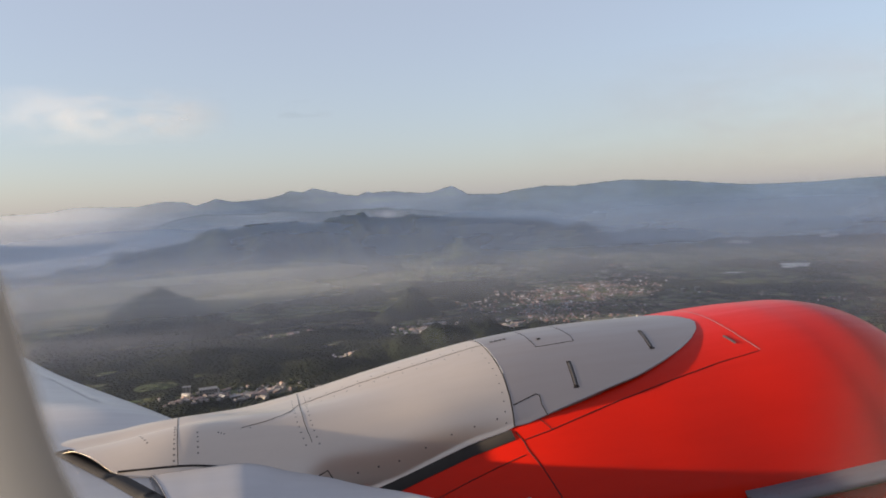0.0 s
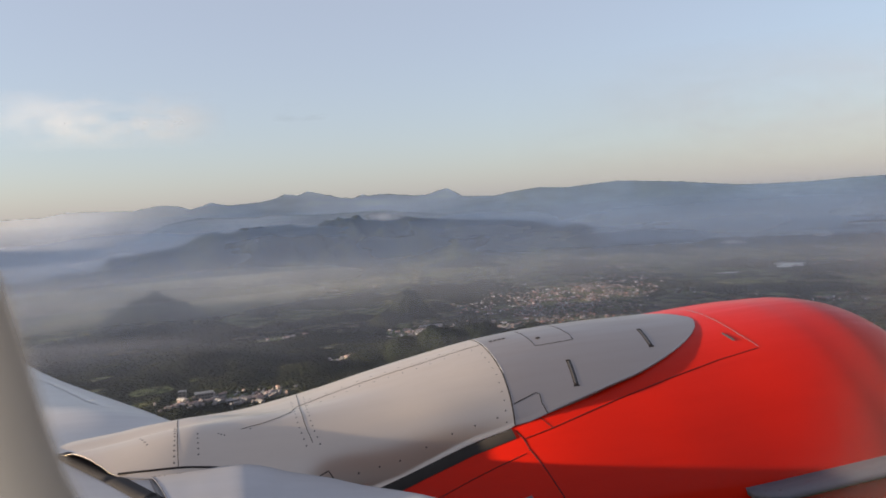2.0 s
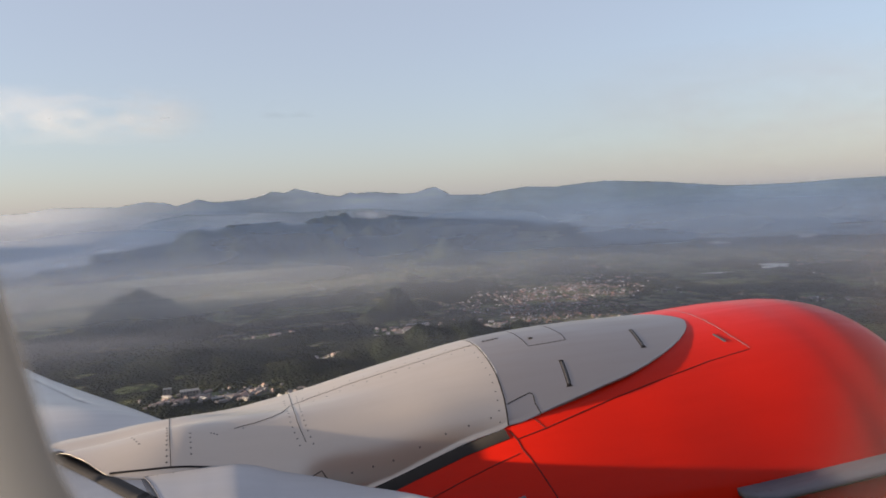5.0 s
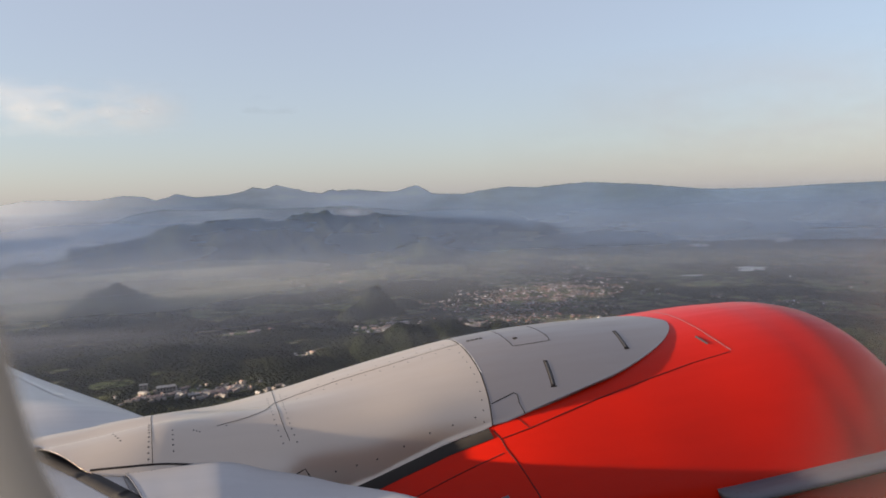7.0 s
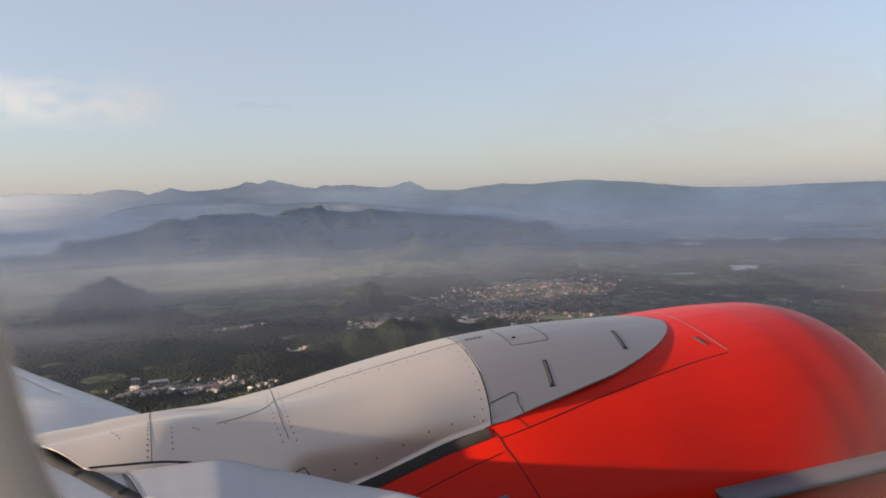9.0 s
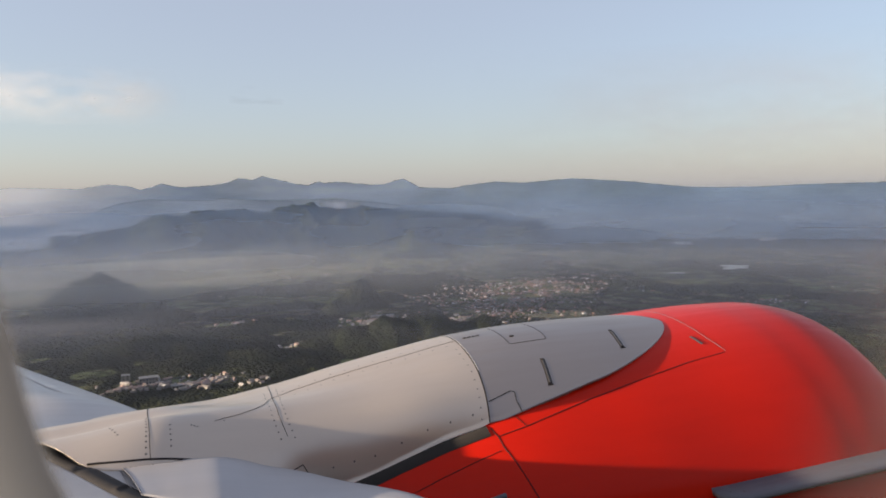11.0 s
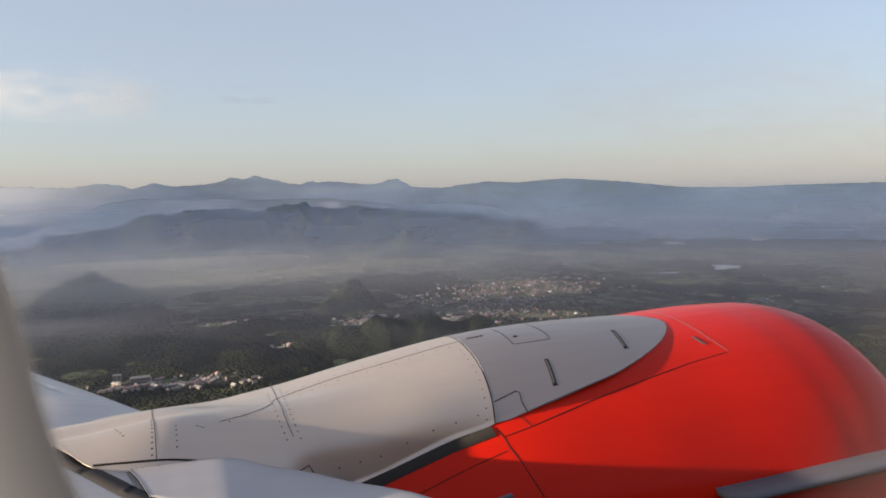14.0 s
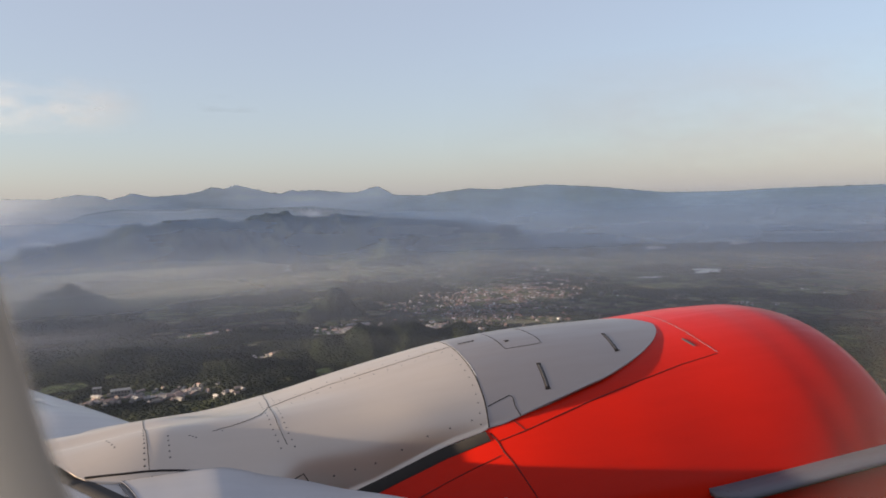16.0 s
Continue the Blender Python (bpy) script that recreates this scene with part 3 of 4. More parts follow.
def land(x, y):
    """Height and woodedness of the land."""
    r = np.hypot(x, y)
    b = np.degrees(np.arctan2(x, y)) - HEADING
    b = (b + 180) % 360 - 180
    z = 3.0 * fbm(x / 160, y / 160, 3, 4) + 1.6 * (r / 1500) * fbm(x / 60, y / 60, 9, 3)
    wood = smooth(fbm(x / 110, y / 230, 21, 4), 0.49, 0.58)
    near = smooth(r, 1330, 1180)
    wood = np.maximum(wood, near * smooth(fbm(x / 60, y / 60, 5, 4), 0.30, 0.37))
    z = z + near * 5 * smooth(fbm(x / 90, y / 90, 33, 4), 0.4, 0.75)
    for hb, hr, h, wa, wd, sharp in HILLS:
        cx, cy = spot(hb, hr)
        ca, sa = math.cos(radians(HEADING + hb)), math.sin(radians(HEADING + hb))
        u, v = ((x - cx) * ca - (y - cy) * sa) / wa, ((x - cx) * sa + (y - cy) * ca) / wd
        d = np.sqrt(u * u + v * v) * (0.75 + 0.5 * fbm(x / 40, y / 40, 12, 4))
        top = np.clip(1 - d * d * 0.62, 0, 1) ** 1.5 if not sharp else np.clip(1 - d / 1.3, 0, 1) ** sharp * 1.12
        z = z + h * top * (0.72 + 0.5 * ridged(x / 42, y / 42, 7, 4))
        wood = np.maximum(wood, smooth(top, 0.03, 0.16))
    for row, fit in zip(RANGES, CREST_FIT):
        h, s = range_shape(b, r, x, y, *row)
        z = np.maximum(z, h * np.interp(b, CREST_B, fit))
        wood = np.maximum(wood, smooth(s + 0.3 * (fbm(x / 70, y / 140, 77, 4) - 0.5), 0.02, 0.34))
    for mb, mr, wa, wd in MEADOWS:
        cx, cy = spot(mb, mr)
        ca, sa = math.cos(radians(HEADING + mb)), math.sin(radians(HEADING + mb))
        u, v = ((x - cx) * ca - (y - cy) * sa) / wa, ((x - cx) * sa + (y - cy) * ca) / wd
        wood = wood * smooth(np.sqrt(u * u + v * v) + 0.7 * (fbm(x / 30, y / 30, 66, 3) - 0.5), 0.8, 1.1)
    return z, wood


# open meadows and settled ground: bearing, distance, half width, half depth
MEADOWS = [(-24.6, 935, 26, 24), (-20.6, 850, 46, 24), (-16.6, 836, 34, 16), (-10.0, 985, 26, 26), (-4.3, 1155, 60, 44), (-14.0, 1215, 60, 22), (4.5, 1310, 90, 130), (8.5, 1520, 110, 130),
           (9.0, 1210, 60, 40), (1.2, 1160, 50, 26)]


def earth_material():
    n = Nodes("wooded_valley_land")
    w = n.add("Attribute")
    w.attribute_name = "wood"
    pos = n.add("NewGeometry").outputs["Position"]
    big, mid, fine = n.noise(pos, 0.004, 5), n.noise(pos, 0.03, 6), n.noise(pos, 0.22, 4, 0.65)
    cell, rim = n.add("TexVoronoi", Scale=0.019), n.add("TexVoronoi", Scale=0.019)
    rim.feature = "DISTANCE_TO_EDGE"
    warp = n.tree.nodes.new("ShaderNodeVectorMath")
    warp.operation = "MULTIPLY_ADD"
    tint = n.add("TexNoise", Scale=0.02, Detail=3.0)
    n.link(pos, tint.inputs["Vector"])
    n.link(tint.outputs["Color"], warp.inputs[0])
    warp.inputs[1].default_value = (45, 45, 0)
    n.link(pos, warp.inputs[2])
    for v in (cell, rim):
        n.link(warp.outputs[0], v.inputs["Vector"])
    field = n.ramp(cell.outputs["Color"], [(0.0, (0.060, 0.075, 0.038)), (0.35, (0.115, 0.132, 0.062)), (0.55, (0.155, 0.145, 0.092)), (0.8, (0.09, 0.122, 0.052)), (1.0, (0.185, 0.165, 0.118))])
    field = n.mix(n.range(mid, 0.50, 0.64, 0.0, 0.8), field, (0.046, 0.058, 0.030))
    field = n.mix(n.range(rim.outputs["Distance"], 0.02, 0.10, 0.85, 0.0), field, (0.022, 0.03, 0.016))
    field = n.mix(n.range(fine, 0.5, 0.75, 0.0, 0.45), field, (0.03, 0.038, 0.02))
    forest = n.ramp(fine, [(0.3, (0.010, 0.014, 0.009)), (0.55, (0.015, 0.021, 0.012)), (0.8, (0.024, 0.030, 0.015))])
    forest = n.mix(n.range(big, 0.48, 0.66, 0.0, 0.6), forest, (0.027, 0.033, 0.017))
    n.base(n.mix(w.outputs["Fac"], field, forest))
    n.set(Roughness=0.9, Specular_IOR_Level=0.1)
    n.bump(n.math("ADD", fine, mid), 0.8, 6.0)
    return n.mat


EARTH = earth_material()


def grid_mesh(name, X, Y, Z, mat, wood=None):
    n, m = X.shape
    me = bpy.data.meshes.new(name)
    co = np.stack([X, Y, Z], -1).reshape(-1, 3)
    i = np.arange((n - 1) * (m - 1))
    a = (i // (m - 1)) * m + i % (m - 1)
    q = np.stack([a, a + 1, a + m + 1, a + m], -1)
    me.vertices.add(n * m)
    me.vertices.foreach_set("co", co.ravel())
    me.loops.add(q.size)
    me.loops.foreach_set("vertex_index", q.ravel())
    me.polygons.add(len(q))
    me.polygons.foreach_set("loop_start", np.arange(len(q)) * 4)
    me.polygons.foreach_set("use_smooth", np.ones(len(q), bool))
    me.update(calc_edges=True)
    me.materials.append(mat)
    if wood is not None:
        me.attributes.new("wood", "FLOAT", "POINT").data.foreach_set("value", wood.ravel().astype(np.float32))
    return new(name, me)


BEAR = np.radians(HEADING + np.linspace(-64, 64, 1000))
DIST = np.concatenate([np.linspace(150, 700, 30)[:-1], np.geomspace(700, 4990, 620)])
RR, BB = np.meshgrid(DIST, BEAR, indexing="ij")
GX, GY = RR * np.sin(BB), RR * np.cos(BB)
GZ, GW = land(GX, GY)
ground = tagged(grid_mesh("ground", GX, GY, GZ, EARTH, GW), "green valley floor with fields, woods and mountain ranges", "ground", kind="structure")

# the same valley goes on round and behind the aircraft, out of sight
ROUND_B, ROUND_R = np.meshgrid(np.radians(np.linspace(0, 360, 121)), np.geomspace(1, 4990, 40))
tagged(grid_mesh("ground", ROUND_R * np.sin(ROUND_B), ROUND_R * np.cos(ROUND_B), np.full(ROUND_R.shape, -2.0), EARTH, np.full(ROUND_R.shape, 0.5)),
       "flat fields and woods round the valley", "ground", kind="structure")


# ---- water ----
def water_material():
    n = Nodes("still_water")
    n.base((0.36, 0.345, 0.33))
    n.set(Roughness=0.3, Specular_IOR_Level=0.6)
    n.bump(n.noise(n.coords(), 0.08, 3), 0.05, 1.0)
    return n.mat


WATER = water_material()


def pond(bearing, r, wide, deep, seed, label):
    cx, cy = spot(bearing, r)
    a0 = radians(HEADING + bearing)
    pts = []
    for i in range(64):
        t = i * math.tau / 64
        k = 0.55 + 0.9 * noise.noise((math.cos(t) * 1.3 + seed, math.sin(t) * 1.3, seed * 3.1)) + 0.25 * noise.noise((math.cos(t) * 4 + seed, math.sin(t) * 4, 7))
        k = max(0.2, k + 0.25)
        u, v = wide * k * math.cos(t), deep * k * math.sin(t)
        pts.append((cx + u * math.cos(a0) + v * math.sin(a0), cy - u * math.sin(a0) + v * math.cos(a0), 7.6))
    return tagged(mesh_object("water", pts, [tuple(range(64))], WATER, label=label, smooth=False), category="water", kind="structure")


for b, r, w, d, s, lab in ((22.4, 1940, 40, 60, 1, "pale pond among the fields"), (18.6, 1780, 30, 16, 2, "narrow pond among the fields"), (25.0, 3250, 85, 330, 3, "winding river reach"),
                           (26.6, 3660, 110, 50, 4, "far river reach"), (18.9, 2760, 38, 70, 5, "small far pond"), (28.9, 3540, 60, 60, 6, "far river reach"), (22.3, 3560, 40, 40, 7, "small far pond")):
    pond(b, r, w, d, s, lab)


# ---- woods ----
def leaf_material():
    n = Nodes("tree_crowns")
    g = n.add("NewGeometry")
    pos = g.outputs["Position"]
    tone = n.ramp(g.outputs["Random Per Island"], [(0.0, (0.009, 0.012, 0.009)), (0.5, (0.011, 0.014, 0.010)), (0.85, (0.014, 0.017, 0.011)), (1.0, (0.020, 0.022, 0.012))])
    tone = n.mix(n.range(n.noise(pos, 0.9, 3), 0.35, 0.7, 0.0, 0.7), tone, (0.008, 0.011, 0.008))
    n.base(n.mix(n.range(n.noise(pos, 0.018, 5), 0.52, 0.64, 0.0, 0.85), tone, (0.026, 0.031, 0.015)))
    n.set(Roughness=0.85, Specular_IOR_Level=0.05)
    return n.mat


LEAVES = leaf_material()
rng = np.random.default_rng(11)


def unit_ball(div):
    bm = bmesh.new()
    bmesh.ops.create_icosphere(bm, subdivisions=div, radius=1.0)
    bm.verts.ensure_lookup_table()
    v = np.array([p.co[:] for p in bm.verts])
    f = np.array([[q.index for q in t.verts] for t in bm.faces])
    bm.free()
    return v, f


def bulk(name, co, tri, mats, index=None, smooth_faces=False):
    me = bpy.data.meshes.new(name)
    me.vertices.add(len(co))
    me.vertices.foreach_set("co", co.ravel())
    me.loops.add(tri.size)
    me.loops.foreach_set("vertex_index", tri.ravel())
    me.polygons.add(len(tri))
    me.polygons.foreach_set("loop_start", np.arange(len(tri)) * tri.shape[1])
    if smooth_faces:
        me.polygons.foreach_set("use_smooth", np.ones(len(tri), bool))
    for m in mats:
        me.materials.append(m)
    if index is not None:
        me.polygons.foreach_set("material_index", index)
    me.update(calc_edges=True)
    return new(name, me)


def crowns(count, r0, r1, div, size, seed, label):
    g = np.random.default_rng(seed)
    b = np.radians(HEADING + g.uniform(-36, 36, count * 3))
    r = np.sqrt(g.uniform(r0**2, r1**2, count * 3))
    x, y = r * np.sin(b), r * np.cos(b)
    z, w = land(x, y)
    keep = np.nonzero((w > g.uniform(0.25, 0.9, len(w))) | (g.random(len(w)) < 0.02))[0][:count]
    x, y, z = x[keep], y[keep], z[keep]
    v, f = unit_ball(div)
    n = len(x)
    s = size * g.uniform(0.45, 1.0, (n, 1, 1)) ** 1.6 * 1.9 * np.stack([g.uniform(1.0, 1.6, n), g.uniform(1.0, 1.6, n), g.uniform(0.18, 0.30, n)], -1)[:, None, :]
    jit = 1 + 0.22 * g.standard_normal((n, len(v), 1)).clip(-1.6, 1.6)
    co = v[None] * s * jit + np.stack([x, y, z + size * 0.25], -1)[:, None, :]
    tri = (f[None] + (np.arange(n) * len(v))[:, None, None]).reshape(-1, 3)
    return tagged(bulk("woodland", co.reshape(-1, 3), tri, [LEAVES], None, True), label, "trees", kind="stuff")


crowns(52000, 720, 1120, 1, 1.25, 1, "dense dark green woods on the near hills")
crowns(26000, 1120, 1800, 1, 2.0, 2, "dark green woods on the valley hills")
crowns(7000, 1800, 2500, 1, 2.4, 3, "hazy dark woods on the far valley floor")


# ---- houses ----
def roof_material(name, grey):
    n = Nodes(name)
    o = n.add("ObjectInfo")
    g = n.add("NewGeometry")
    rnd = n.math("FRACT", n.math("ADD", o.outputs["Random"], g.outputs["Random Per Island"]))
    col = n.ramp(rnd, [(0.0, (0.36, 0.11, 0.065)), (0.34, (0.42, 0.15, 0.085)), (0.36, (0.16, 0.135, 0.125)), (0.52, (0.20, 0.19, 0.185)), (0.58, (0.20, 0.19, 0.185)), (0.63, (0.24, 0.23, 0.22)),
                       (0.65, (0.7, 0.7, 0.7)), (0.80, (0.75, 0.75, 0.75)), (0.81, (0.14, 0.075, 0.055)), (1.0, (0.25, 0.14, 0.10))])
    col = n.mix(grey, col, (0.2, 0.195, 0.195))
    n.base(n.mix(n.range(n.noise(g.outputs["Position"], 0.8, 3), 0.4, 0.7), col, (0.16, 0.13, 0.11)))
    n.set(Roughness=0.5)
    return n.mat


ROOF = roof_material("red_and_pale_roofs", 0.0)
VILLAGE_ROOF = roof_material("weathered_sheet_roofs", 0.65)
WALL = plain("plaster_wall", (0.14, 0.135, 0.13), 0.8)


def town_wall_material():
    n = Nodes("town_plaster_walls")
    g = n.add("NewGeometry")
    col = n.ramp(g.outputs["Random Per Island"], [(0.0, (0.07, 0.06, 0.055)), (0.5, (0.12, 0.09, 0.075)), (0.86, (0.18, 0.13, 0.105)), (0.92, (0.42, 0.42, 0.42)), (1.0, (0.6, 0.6, 0.6))])
    n.base(n.mix(n.range(n.noise(g.outputs["Position"], 1.1, 3), 0.4, 0.75, 0.0, 0.5), col, (0.09, 0.085, 0.08)))
    n.set(Roughness=0.85, Specular_IOR_Level=0.2)
    return n.mat


TOWN_WALL = town_wall_material()
FLAT_ROOF = plain("pale_sheet_roof", (0.17, 0.17, 0.18), 0.5)
DARK_GLASS = plain("dark_window_glass", (0.03, 0.035, 0.04), 0.15)


def house_mesh(w, l, h, rise):
    """Walls and a gabled roof with eaves, one above the other."""
    wall_v = [(-w, -l, -3), (w, -l, -3), (w, l, -3), (-w, l, -3), (-w, -l, h), (w, -l, h), (w, l, h), (-w, l, h), (0, -l, h + rise * 0.95), (0, l, h + rise * 0.95)]
    wall_f = [(0, 1, 5, 4), (1, 2, 6, 5), (2, 3, 7, 6), (3, 0, 4, 7), (4, 5, 8), (6, 7, 9)]
    e, t = 1.16, 0.25
    roof_v = []
    for s in (-l * e, l * e):
        roof_v += [(-w * e, s, h - 0.25), (0, s, h + rise), (w * e, s, h - 0.25), (w * e, s, h - 0.25 - t), (0, s, h + rise - t), (-w * e, s, h - 0.25 - t)]
    roof_f = [(0, 1, 7, 6), (1, 2, 8, 7), (2, 3, 9, 8), (3, 4, 10, 9), (4, 5, 11, 10), (5, 0, 6, 11), (0, 5, 4, 1), (1, 4, 3, 2), (6, 7, 10, 11), (7, 8, 9, 10)]
    return (wall_v, wall_f), (roof_v, roof_f)


KINDS = [house_mesh(*k) for k in ((1.5, 2.2, 1.7, 0.9), (1.2, 1.8, 1.5, 0.7), (1.9, 3.2, 1.9, 1.0), (2.4, 5.0, 2.2, 0.9))]
# clusters: bearing, distance, spread in bearing, spread in distance, count, share of big roofs
CLUSTERS = [(-20.9, 850, 1.5, 26, 34, 0.4), (-18.4, 826, 1.2, 14, 14, 0.3), (-16.6, 834, 1.3, 14, 40, 0.2), (-10.6, 972, 1.0, 24, 18, 0.2), (-8.7, 1012, 0.7, 18, 8, 0.3), (-14.3, 1214, 2.0, 12, 10, 0.3),
            (-4.3, 1158, 1.5, 40, 90, 0.25), (-3.6, 1190, 0.7, 10, 6, 1.0), (-13.5, 806, 1.0, 12, 8, 0.2), (1.6, 1155, 1.6, 22, 40, 0.2)]
near_spots = []
for b, r, sb, sr, n, big in CLUSTERS:
    for _ in range(n):
        near_spots.append((b + rng.normal() * sb * 0.6, r + rng.normal() * sr * 0.6, big))
prototypes = []
for (wv, wf), (rv, rf) in KINDS:
    prototypes.append((mesh_object("house_walls", wv, wf, WALL, smooth=False), mesh_object("house_roof", rv, rf, VILLAGE_ROOF, smooth=False)))
meshes = [(a.data, b.data) for a, b in prototypes]
for a, b in prototypes:
    bpy.data.objects.remove(a)
    bpy.data.objects.remove(b)
for b, r, big in near_spots[:280]:
    x, y = spot(b, r)
    z = float(land(np.array([x]), np.array([y]))[0][0])
    kind = int(rng.integers(2, 4)) if rng.random() < big else int(rng.integers(0, 3))
    house = tagged(new("house", meshes[kind][0]), "small plastered village house with a gabled roof", "house", "village houses")
    house.matrix_world = pose(x, y, z + 0.6, 0, 0, float(rng.choice([20, 110])) + rng.normal() * 14)
    roof = new("roof", meshes[kind][1])
    roof.parent = house

TOWN = [(4.0, 1290, 2.2, 75, 420), (6.0, 1385, 3.0, 95, 760), (8.4, 1520, 3.0, 110, 620), (10.4, 1640, 2.6, 100, 300), (9.0, 1215, 3.0, 60, 110), (-0.3, 1400, 1.6, 60, 60), (3.0, 1480, 3.0, 110, 120),
        (-8.0, 1889, 0.5, 14, 12), (10.3, 2060, 0.8, 40, 30), (15.5, 1505, 1.0, 16, 14), (25.0, 1400, 1.6, 20, 36), (26.8, 1960, 2.5, 80, 16), (19.4, 2780, 4.0, 200, 20), (30.0, 2680, 4.0, 300, 16),
        (4.0, 1700, 3.0, 120, 70), (-5.4, 2130, 3.0, 120, 16), (14.0, 2300, 6.0, 300, 30), (22.0, 1500, 5.0, 120, 24), (-12.0, 1560, 5.0, 120, 20), (29.8, 1635, 2.0, 80, 14)]


def town(clusters, mats, label):
    TX, TY = [], []
    for b, r, sb, sr, n in clusters:
        bb, rr = b + rng.normal(size=n) * sb * 0.7, r + rng.normal(size=n) * sr * 0.8
        a = np.radians(HEADING + bb)
        TX.append(rr * np.sin(a))
        TY.append(rr * np.cos(a))
    TX, TY = np.concatenate(TX), np.concatenate(TY)
    keep = fbm(TX / 26, TY / 34, 91, 3) > 0.38
    TX, TY = TX[keep], TY[keep]
    TZ = land(TX, TY)[0]
    co, quads, idx, base = [], [], [], 0
    for x, y, z in zip(TX, TY, TZ):
        w, l, h = rng.uniform(0.8, 1.4), rng.uniform(1.0, 2.1), rng.uniform(1.0, 1.7)
        if rng.random() < 0.06:
            w, l, h = w * 1.8, l * 2.0, h * 1.3
        t = radians(float(rng.choice([15, 105])) + rng.normal() * 12)
        ct, st = math.cos(t), math.sin(t)
        loc = [(-w, -l, -3), (w, -l, -3), (w, l, -3), (-w, l, -3), (-w, -l, h), (w, -l, h), (w, l, h), (-w, l, h), (-w * 1.1, -l * 1.1, h), (w * 1.1, -l * 1.1, h), (w * 1.1, l * 1.1, h),
               (-w * 1.1, l * 1.1, h), (0, -l * 1.1, h + w * 0.6), (0, l * 1.1, h + w * 0.6)]
        co += [(x + ct * a - st * b, y + st * a + ct * b, z + 0.6 + c) for a, b, c in loc]
        quads += [[base + k for k in q] for q in ((0, 1, 5, 4), (1, 2, 6, 5), (2, 3, 7, 6), (3, 0, 4, 7), (8, 12, 13, 11), (12, 9, 10, 13))]
        idx += [0, 0, 0, 0, 1, 1]
        base += 14
    tagged(bulk("town", np.array(co), np.array(quads), mats, idx), label, "town", kind="stuff")


town(TOWN, [TOWN_WALL, ROOF], "spread-out town of small red and pale roofs")
town([(-22.5, 836, 1.6, 18, 120), (-17.5, 838, 2.0, 20, 60), (-4.0, 1150, 1.6, 36, 90)], [WALL, VILLAGE_ROOF], "crowded grey roofs of a village below the woods")


def hall(bearing, r, wide, deep, high, storeys, turn, label):
    """A plain block with rows of dark windows and a parapet."""
    x, y = spot(bearing, r)
    z = float(land(np.array([x]), np.array([y]))[0][0])
    root = tagged(new("building"), label, "building")
    root.matrix_world = pose(x, y, z, 0, 0, turn)

    def box(name, a, b, mat):
        (x0, y0, z0), (x1, y1, z1) = a, b
        v = [(x0, y0, z0), (x1, y0, z0), (x1, y1, z0), (x0, y1, z0), (x0, y0, z1), (x1, y0, z1), (x1, y1, z1), (x0, y1, z1)]
        return mesh_object(name, v, [(0, 3, 2, 1), (4, 5, 6, 7), (0, 1, 5, 4), (1, 2, 6, 5), (2, 3, 7, 6), (3, 0, 4, 7)], mat, root, smooth=False)

    box("wall", (-wide / 2, -deep / 2, -4), (wide / 2, deep / 2, high), WALL)
    box("roof", (-wide / 2 - 0.5, -deep / 2 - 0.5, high), (wide / 2 + 0.5, deep / 2 + 0.5, high + 0.6), FLAT_ROOF)
    for s in range(storeys):
        zz = high * (s + 0.35) / storeys
        n = max(2, int(wide / 3))
        for k in range(n):
            xx = -wide / 2 + wide * (k + 0.5) / n
            box("window", (xx - 0.8, -deep / 2 - 0.12, zz), (xx + 0.8, -deep / 2 + 0.1, zz + high / storeys * 0.45), DARK_GLASS)
    return root


hall(-22.4, 868, 8, 6, 8, 3, -3, "pale three-storey block standing among trees")
hall(-20.9, 852, 19, 10, 7, 2, 4, "long grey two-storey hall with a flat roof")
hall(-19.0, 826, 11, 5, 3, 1, 12, "low pale hall with a flat roof")
hall(15.0, 1497, 8, 8, 7, 2, -20, "small white block among the fields")
hall(16.0, 1512, 9, 8, 8, 2, -20, "small white block among the fields")
hall(-3.7, 1196, 34, 10, 4, 1, -8, "long low shed with a pale roof at the village edge")

# ---- haze and mist: see-through sheets, distance haze painted into their tone ----
ACROSS_SUN = (Vector((0, 0, 1)) - SUN_DIR * SUN_DIR.z).normalized()
MIST_UP = (ACROSS_SUN + SUN_DIR * 0.4).normalized()


